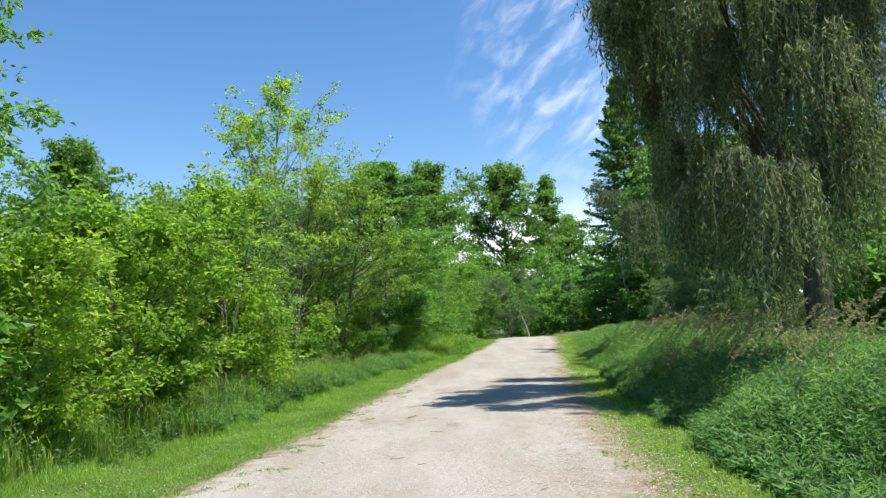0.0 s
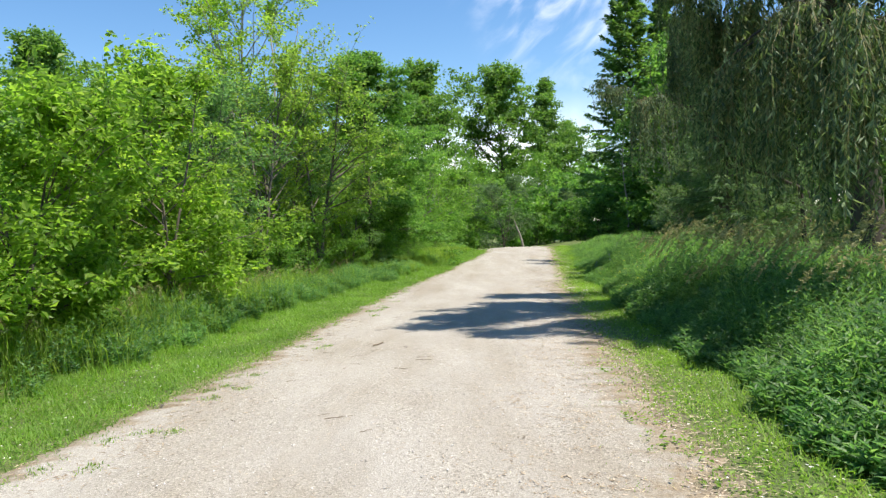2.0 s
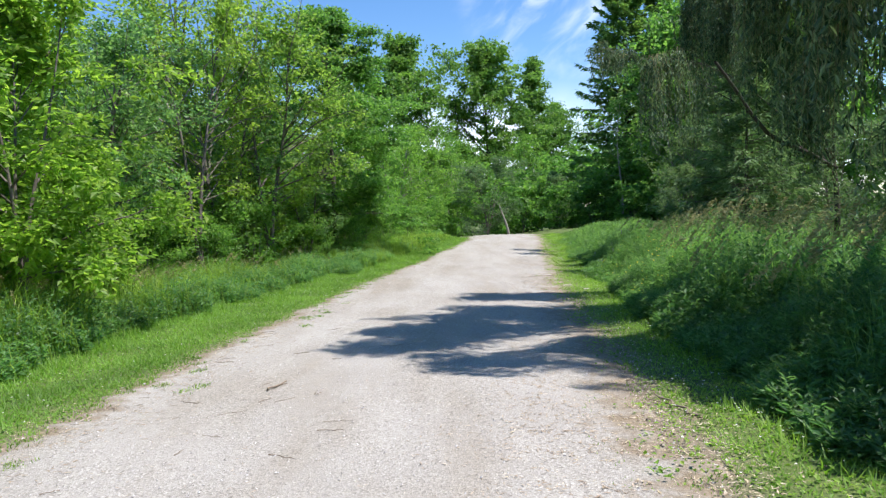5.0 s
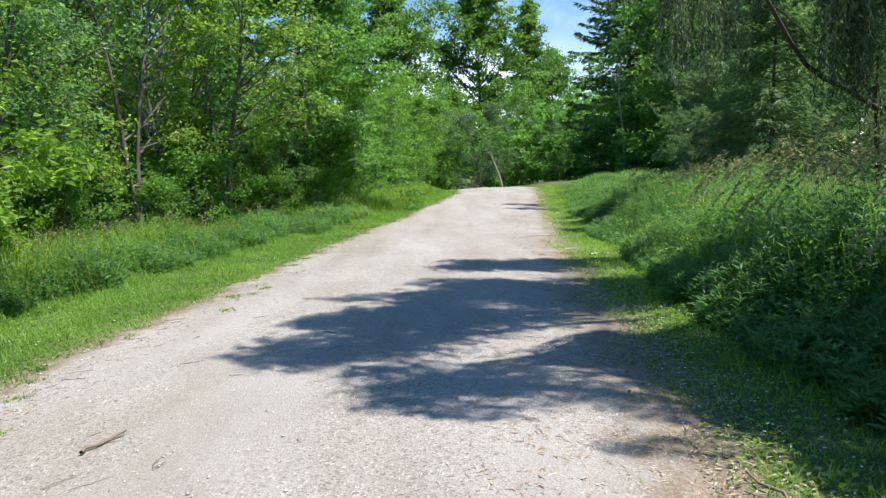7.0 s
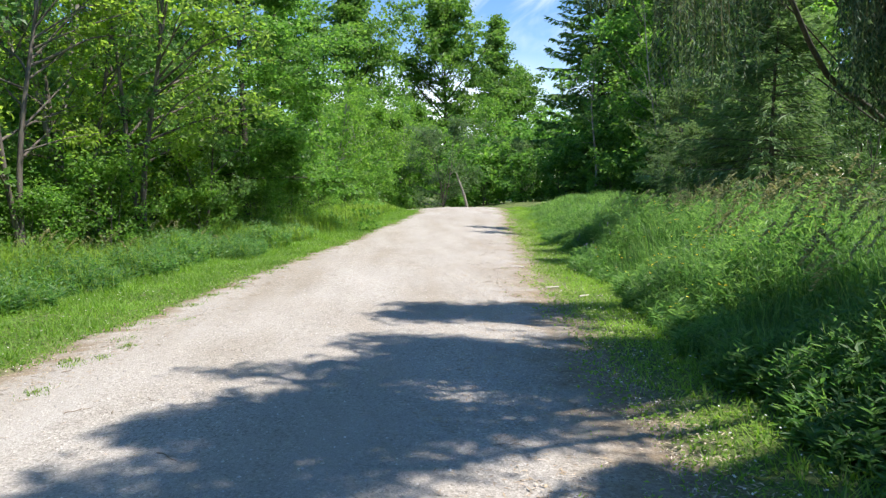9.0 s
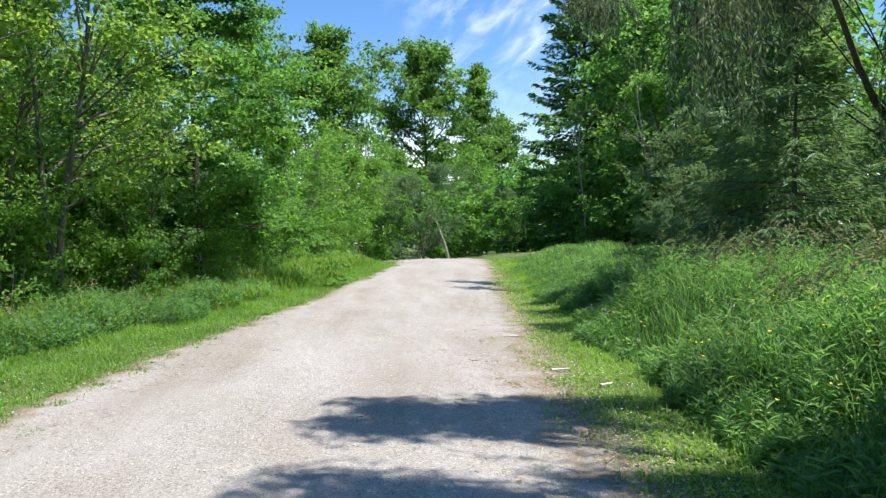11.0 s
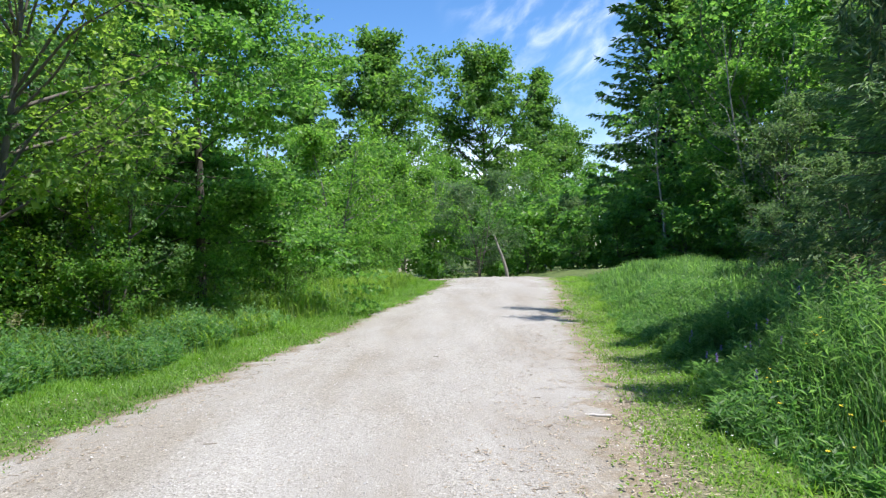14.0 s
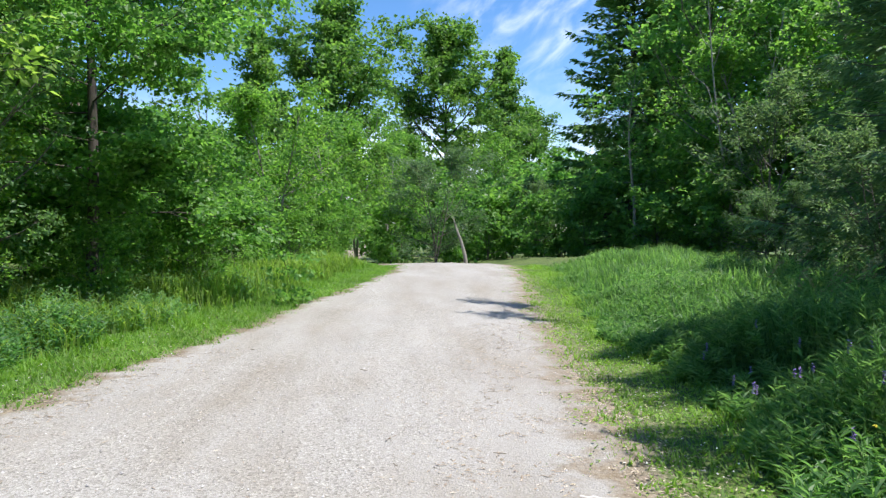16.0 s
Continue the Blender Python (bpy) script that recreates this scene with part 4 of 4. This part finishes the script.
# ---- grass, weeds and flowers ----
def scatter(seed, n, y0, y1, side, o0, o1, power=1.0):
    """Places beside the path: side -1 left or 1 right, o0 to o1 metres out from its edge."""
    r = np.random.RandomState(seed)
    y = r.uniform(y0, y1, n)
    o = o0 + (o1 - o0) * r.uniform(0, 1, n) ** power
    x = np.where(side < 0, edge_left(y) - o, edge_right(y) + o)
    return r, x, y, o


def stuff(name, V, F, mat, label, category="grass"):
    ob = new(name, raw_mesh(name, V, F, mat))
    return tagged(ob, label, category, kind="stuff")


def foot(side, y):
    """How far from the path's edge the tall growth begins."""
    if side < 0:
        return np.interp(y, [0, 10, 14, 20, 27, 31, 40], [2.4, 2.3, 1.85, 1.9, 1.55, 1.25, 1.1]) + 0.18 * waves(y, y * 0, 2.2, 21)
    return np.interp(y, [0, 6, 12, 16, 22, 26, 30, 36], [0.95, 1.0, 1.05, 1.0, 1.1, 0.95, 0.95, 1.0]) + 0.16 * waves(y, y * 0, 1.9, 22)


def rise_of(side, x, y, o):
    """Height of the tall growth: low at its foot, full further in."""
    k = smooth01((o - foot(side, y)) / (0.9 if side < 0 else 1.7) + (0.25 if side < 0 else 0.1))
    if side < 0:
        return (0.22 + 0.36 * k) * (1 + 0.22 * waves(x, y, 2.4, 31))
    return (0.18 + 0.70 * k) * (1 + 0.25 * waves(x, y, 2.6, 32)) * np.interp(y, [0, 25, 30, 36, 45], [1, 1, 0.66, 0.5, 0.4])


def tall_grass(name, seed, n, y0, y1, side, o1, label, power=1.0):
    r, x, y, o = scatter(seed, n, y0, y1, side, 0.7, o1, power)
    keep = o > foot(side, y)
    x, y, o = x[keep], y[keep], o[keep]
    h = rise_of(side, x, y, o) * r.uniform(0.65, 1.2, len(x)) * (np.interp(y, [20, 30], [1.3, 0.95]) if side < 0 else 1.0)
    P = np.stack([x, y, ground_z(x, y) - 0.02], -1)
    wind = 3.4 if side < 0 else 2.6
    V, F = blades(P, h, r.uniform(0.008, 0.018, len(x)) * (1 + (y > 30) * 0.7), np.where(r.uniform(0, 1, len(x)) < 0.14, wind, r.uniform(0, 6.28, len(x))), r.uniform(0.1, 0.75, len(x)))
    stuff(name, V, F, M_MEADOW if side < 0 else M_GRASS, label)


def leafy_weeds(name, seed, n, y0, y1, side, o1, label, slim=0.26, leaf=0.085, mat=None, per=15, clump=0.0, power=1.0, taller=1.0):
    r, x, y, o = scatter(seed, n, y0, y1, side, 0.7, o1, power)
    keep = (o > foot(side, y)) & (waves(x, y, 3.2, seed) > clump)
    x, y, o = x[keep], y[keep], o[keep]
    m = len(x)
    h = taller * rise_of(side, x, y, o) * r.uniform(0.7, 1.15, m)
    base = np.stack([x, y, ground_z(x, y) - 0.02], -1)
    tipoff = r.normal(0, 0.10, (m, 2)) * h[:, None] * 1.4
    stems = blades(base, h, np.full(m, 0.006), np.arctan2(tipoff[:, 1], tipoff[:, 0]), np.hypot(tipoff[:, 0], tipoff[:, 1]) / h)
    i = np.repeat(np.arange(m), per)
    f = np.tile((np.arange(per) + 0.5) / per, m) * 0.82 + 0.18 + r.normal(0, 0.02, m * per)
    P = base[i] + np.stack([tipoff[i, 0] * f ** 1.5, tipoff[i, 1] * f ** 1.5, h[i] * f * 0.97], -1)
    a = np.tile(np.arange(per) * 2.4, m) + i * 1.7 + r.normal(0, 0.4, m * per)
    D = np.stack([np.cos(a), np.sin(a), r.uniform(-0.4, 0.3, m * per) + 0.7 * f], -1)
    N = np.array([0, 0, 1.0]) + r.normal(0, 0.3, (m * per, 3))
    ll = leaf * r.uniform(0.6, 1.3, m * per) * (1.15 - 0.5 * f)
    V, F = join([stems, leaves(P, D, N, ll, ll * slim, 0.08)])
    stuff(name, V, F, mat or M_WEED, label, "weeds")


tall_grass("tall_grass", 41, 56000, 4, 44, -1, 6.5, "tall green meadow grass along the wood's edge", 1.0)
tall_grass("tall_grass", 42, 62000, 3, 44, 1, 6.0, "tall lush green grass crowding the path", 1.3)
leafy_weeds("weeds", 43, 4200, 4, 36, -1, 4.6, "leafy green weeds among the grass", 0.36, 0.11, M_GOLDENROD, clump=-0.3)
tall_grass("tall_grass", 48, 15000, 17, 32, 1, 3.2, "tall lush green grass crowding the path", 1.1)
leafy_weeds("weeds", 44, 6500, 4, 36, 1, 4.6, "leafy green weeds with narrow leaves", 0.26, 0.14, clump=-0.3, power=1.3)
leafy_weeds("weeds", 47, 3800, 12, 31, -1, 2.7, "dark green leafy weeds along the mown strip", 0.42, 0.10, clump=-1.5)
leafy_weeds("weeds", 46, 4200, 5, 17, 1, 4.0, "leafy nettle-like weeds crowding the path", 0.34, 0.12, clump=-1.5, power=1.4)
leafy_weeds("weeds", 45, 900, 19, 29, 1, 3.4, "pale green weeds with long narrow leaves on upright stems", 0.17, 0.16, M_GOLDENROD, 24, clump=-0.4, power=1.0, taller=1.22)
leafy_weeds("weeds", 49, 420, 5, 19, 1, 3.4, "pale green weeds with long narrow leaves on upright stems", 0.19, 0.14, M_GOLDENROD, 22, clump=0.2, power=1.0, taller=1.2)


def turf(name, seed, n, y0, y1, side, o0, label, hgt=0.045):
    r, x, y, o = scatter(seed, n, y0, y1, side, o0, 2.9)
    keep = (o < foot(side, y) + 0.25) & (0.8 * waves(x, y, 0.7, seed) + o * (4.0 if side < 0 else 2.2) > r.uniform(-1.2, 1.4, n))
    x, y, o = x[keep], y[keep], o[keep]
    m = len(x)
    near = np.interp(y, [5, 14, 30], [0.9, 1.1, 1.7])
    h = hgt * r.uniform(0.5, 1.5, m) * (1 + 0.3 * waves(x, y, 1.3, 33)) * np.where(o > foot(side, y) - 0.25, 1.7, 1.0) * (0.4 + 0.6 * smooth01((o + 0.2) / 0.6))
    P = np.stack([x, y, np.maximum(ground_z(x, y), np.where(o < 0.2, path_z(x, y), -9)) - 0.008], -1)
    az, lean, w = r.uniform(0, 6.28, m), r.uniform(0.3, 1.6, m), r.uniform(0.008, 0.016, m) * near
    s = np.stack([-np.sin(az), np.cos(az), 0 * az], -1) * w[:, None] * 0.5
    tip = P + np.stack([np.cos(az) * h * lean, np.sin(az) * h * lean, h], -1)
    V = np.stack([P - s, P + s, tip], 1).reshape(-1, 3)
    stuff(name, V, np.arange(m * 3).reshape(-1, 3), M_TURF, label)


def clover(name, seed, n, y0, y1, side, o0, label):
    """Low broad leaves among the mown grass."""
    r, x, y, o = scatter(seed, n, y0, y1, side, o0, 2.4)
    keep = (o < foot(side, y) + 0.1) & (waves(x, y, 0.9, seed) + o * 2.0 > r.uniform(-0.6, 1.2, n))
    x, y, o = x[keep], y[keep], o[keep]
    m = len(x)
    a = r.uniform(0, 6.28, m)
    P = np.stack([x, y, np.maximum(ground_z(x, y), np.where(o < 0.2, path_z(x, y), -9)) + r.uniform(0.005, 0.045, m)], -1)
    ll = r.uniform(0.018, 0.05, m)
    V, F = leaves(P, np.stack([np.cos(a), np.sin(a), r.uniform(-0.3, 0.6, m)], -1), np.array([0, 0, 1.0]) + r.normal(0, 0.35, (m, 3)), ll, ll * 0.65)
    stuff(name, V, F, M_TURF, label, "weeds")


turf("mown_grass", 51, 150000, 3, 44, -1, -0.3, "short bright green mown grass strip", 0.06)
turf("mown_grass", 52, 120000, 3, 44, 1, -0.5, "short mown grass with dry bits along the path")
clover("clover_leaves", 53, 26000, 4, 34, -1, 0.0, "low clover leaves in the mown grass")
clover("clover_leaves", 54, 30000, 4, 34, 1, -0.2, "low clover leaves in the mown grass")


def tufts(seed):
    """Thin tufts that creep in over the dusty left margin."""
    r = np.random.RandomState(seed)
    c = 46
    cy = r.uniform(5, 24, c)
    cx = edge_left(cy) + r.uniform(0.0, 0.85, c) ** 1.4
    n = 90
    i = np.repeat(np.arange(c), n)
    x = cx[i] + r.normal(0, 0.055, c * n)
    y = cy[i] + r.normal(0, 0.07, c * n)
    P = np.stack([x, y, path_z(x, y) - 0.005], -1)
    V, F = blades(P, r.uniform(0.015, 0.045, c * n), r.uniform(0.004, 0.009, c * n), r.uniform(0, 6.28, c * n), r.uniform(0.3, 1.0, c * n))
    stuff("grass_tufts", V, F, M_MEADOW, "thin grass tufts on the dusty path margin")


tufts(61)


def seed_heads(seed, n, y0, y1, side, o0, o1, extra):
    r, x, y, o = scatter(seed, n, y0, y1, side, o0, o1)
    keep = waves(x, y, 2.5, 71) > -0.1
    x, y, o = x[keep], y[keep], o[keep]
    m = len(x)
    h = rise_of(side, x, y, o) * r.uniform(1.0, 1.2, m) + extra
    base = np.stack([x, y, ground_z(x, y)], -1)
    az, lean = np.where(r.uniform(0, 1, m) < 0.7, 3.0, r.uniform(0, 6.28, m)), r.uniform(0.05, 0.3, m)
    stems = blades(base, h, np.full(m, 0.004), az, lean)
    tip = base + np.stack([np.cos(az) * h * lean, np.sin(az) * h * lean, h * (1 - 0.35 * lean)], -1)
    per = 26
    i = np.repeat(np.arange(m), per)
    f = np.tile(np.arange(per) / per, m)
    lean_dir = np.stack([np.cos(az), np.sin(az), -0.2 + 0 * az], -1)
    P = tip[i] + lean_dir[i] * (0.15 * f)[:, None] - np.array([0, 0, 1.0]) * (0.16 * f ** 1.5)[:, None] + np.array([0, 0, 0.06])
    D = r.normal(0, 0.5, (m * per, 3)) + lean_dir[i] * 0.8
    ll = r.uniform(0.03, 0.065, m * per)
    V, F = join([stems, leaves(P, D, r.normal(0, 1, (m * per, 3)), ll, ll * 0.4)])
    stuff("seed_heads", V, F, M_SEED, "pale nodding grass seed heads")


seed_heads(72, 700, 7, 20, 1, 2.0, 4.6, 0.30)
seed_heads(74, 420, 20, 29, 1, 2.6, 5.2, 0.16)
seed_heads(73, 700, 9, 30, -1, 2.6, 6.0, 0.05)


def flowers(name, seed, n, y0, y1, side, o0, o1, mat, label, size, petals, lift, spike=0.0):
    r, x, y, o = scatter(seed, n, y0, y1, side, o0, o1)
    z = ground_z(x, y) + (rise_of(side, x, y, o) * r.uniform(0.85, 1.1, n) + 0.02 if lift is None else lift)
    i = np.repeat(np.arange(n), petals)
    a = np.tile(np.arange(petals) * 2.4, n) + r.uniform(0, 6, n)[i]
    P = np.stack([x[i], y[i], z[i] + spike * np.tile(np.arange(petals) / petals, n)], -1)
    D = np.stack([np.cos(a), np.sin(a), r.uniform(0.1, 0.9, n * petals)], -1)
    ll = size * r.uniform(0.7, 1.2, n * petals)
    V, F = leaves(P, D, np.array([0, 0, 1.0]) + r.normal(0, 0.3, (n * petals, 3)), ll, ll * 0.8)
    stuff(name, V, F, mat, label, "flowers")


flowers("buttercups", 81, 110, 19, 25, 1, 1.2, 3.0, M_YFLOWER, "small yellow buttercups among the weeds", 0.022, 7, None)
flowers("vetch_flowers", 82, 16, 24.5, 28, 1, 1.3, 2.2, M_PFLOWER, "violet vetch flowers among the weeds", 0.02, 22, None, 0.09)
flowers("clover_flowers", 83, 420, 4, 34, -1, 0.15, 1.8, M_WFLOWER, "white clover flowers in the mown grass", 0.011, 7, 0.06)
flowers("clover_flowers", 84, 480, 4, 32, 1, 0.05, 1.0, M_WFLOWER, "white clover flowers in the mown grass", 0.011, 7, 0.06)


# ---- litter and stones on the path ----
def chips(name, seed, n, y0, y1, mat, label, length, width, centre, spread_x):
    r = np.random.RandomState(seed)
    y = r.uniform(y0, y1, n)
    c = centre(y)
    x = c + r.normal(0, spread_x, n)
    near = (x > edge_left(y) - 0.3) & (x < edge_right(y) + 0.5 + 0.4 * r.uniform(0, 1, n) ** 2)
    x, y = x[near], y[near]
    n = len(x)
    on = (x > edge_left(y)) & (x < edge_right(y))
    z = np.where(on, path_z(x, y), ground_z(x, y) + 0.02) + 0.004
    a = r.uniform(0, 6.28, n)
    D = np.stack([np.cos(a), np.sin(a), r.normal(0, 0.04, n)], -1)
    ll = length * r.uniform(0.4, 1.4, n)
    V, F = leaves(np.stack([x, y, z], -1), D, np.array([0, 0, 1.0]) + r.normal(0, 0.12, (n, 3)), ll, width * r.uniform(0.6, 1.4, n), 0.02)
    stuff(name, V, F, mat, label, "litter")


LIT, STR = "dry brown leaf litter on the gravel", "pale straw bits along the path margin"
chips("dry_litter", 91, 15000, 4, 34, M_LITTER, LIT, 0.045, 0.009, lambda y: edge_right(y) - 0.25, 0.5)
chips("dry_litter", 92, 5500, 4, 30, M_BROWN, LIT, 0.07, 0.009, lambda y: edge_left(y) + 0.4, 0.28)
chips("dry_litter", 97, 6000, 4, 34, M_BROWN, LIT, 0.05, 0.008, lambda y: edge_right(y) - 0.35 - 0.5 * np.clip(waves(y, y * 0, 2.6, 41), 0, 1), 0.5)
chips("dry_litter", 98, 5000, 5, 36, M_BROWN, LIT, 0.055, 0.010, lambda y: edge_right(y) - 0.75 + 0.25 * waves(y, y * 0, 1.7, 42), 0.22)
chips("straw_bits", 93, 7000, 4, 34, M_STRAW, STR, 0.05, 0.009, lambda y: edge_right(y) + 0.1, 0.4)
chips("straw_bits", 94, 3000, 4, 34, M_STRAW, STR, 0.05, 0.008, lambda y: edge_left(y) + 0.1, 0.25)
chips("dry_litter", 95, 3000, 4, 34, M_LITTER, LIT, 0.05, 0.006, lambda y: (edge_left(y) + edge_right(y)) / 2, 1.4)


def pebbles(seed, n):
    r = np.random.RandomState(seed)
    y = 4 + 26 * r.uniform(0, 1, n)
    x = edge_left(y) + (edge_right(y) - edge_left(y)) * r.uniform(-0.02, 1.04, n)
    s = 0.0035 + 0.008 * r.uniform(0, 1, n) ** 3
    o = np.array([[1, 0, 0], [0, 1, 0], [-1, 0, 0], [0, -1, 0], [0, 0, 0.8], [0, 0, -0.5]], float)
    V = np.stack([x, y, path_z(x, y) + s * 0.3], -1)[:, None, :] + o[None] * s[:, None, None] * r.uniform(0.7, 1.4, (n, 6, 1))
    f = np.array([[0, 1, 4], [1, 2, 4], [2, 3, 4], [3, 0, 4]])
    F = (np.arange(n)[:, None, None] * 6 + f[None]).reshape(-1, 3)
    stuff("pebbles", V.reshape(-1, 3), F, M_STONE, "small pale loose stones on the path", "gravel")


pebbles(96, 15000)


def twig(x, y, length, r, turn, mat, label, name="twig", group="twigs on the path"):
    """A crooked fallen twig with a side spur, lying on the ground."""
    q = random.Random(int(x * 100 + y * 1000))
    k = np.linspace(-0.5, 0.5, 7)
    bend = [q.uniform(-0.06, 0.06) for _ in range(7)]
    P = np.stack([k * length, np.array(bend) * length, np.abs(np.array(bend)) * length * 0.15 + r], -1)
    R = r * np.linspace(1.0, 0.55, 7)
    sp = P[3] + np.linspace(0, 1, 7)[:, None] * np.array([0.22, q.choice((-1, 1)) * 0.16, 0.02]) * length
    V, F = join([tubes(P[None], R[None], 6), tubes(sp[None], R[None] * 0.5, 5)])
    ob = new(name, raw_mesh(name, V, F, mat, True))
    on = edge_left(y) < x < edge_right(y)
    ob.matrix_basis = Matrix.Translation((x, y, float(path_z(x, y) if on else ground_z(x, y) + 0.01))) @ Euler((0, 0, radians(turn))).to_matrix().to_4x4()
    return tagged(ob, label, "twig", group)


q = random.Random(77)
for k in range(46):
    y = q.uniform(8, 18)
    x = float(edge_left(y)) + 0.25 + 2.3 * q.random() ** 1.3
    twig(x, y, q.uniform(0.08, 0.26), q.uniform(0.002, 0.0042), q.gauss(25, 40), M_TWIG, "thin dry brown twig lying on the gravel")
for k in range(24):
    y = q.uniform(18, 31)
    x = float(edge_left(y) + (edge_right(y) - edge_left(y)) * q.uniform(0.05, 0.98))
    twig(x, y, q.uniform(0.05, 0.16), q.uniform(0.002, 0.004), q.uniform(0, 360), M_TWIG, "thin dry brown twig lying on the gravel")
twig(-0.75, 13.4, 0.34, 0.012, 65, M_TWIG, "crooked dark dry stick lying on the gravel")
twig(2.75, 12.3, 0.75, 0.012, 100, M_TWIG, "long thin grey stick on the path's grassy margin")
for x, y, ln, tn in ((3.9, 22.4, 0.22, 10), (4.15, 21.6, 0.2, 35), (3.85, 24.9, 0.24, 160)):
    twig(x, y, ln, 0.018, tn, M_CHIP, "pale barkless piece of stick in the short grass", "broken_stick", "pale broken sticks")
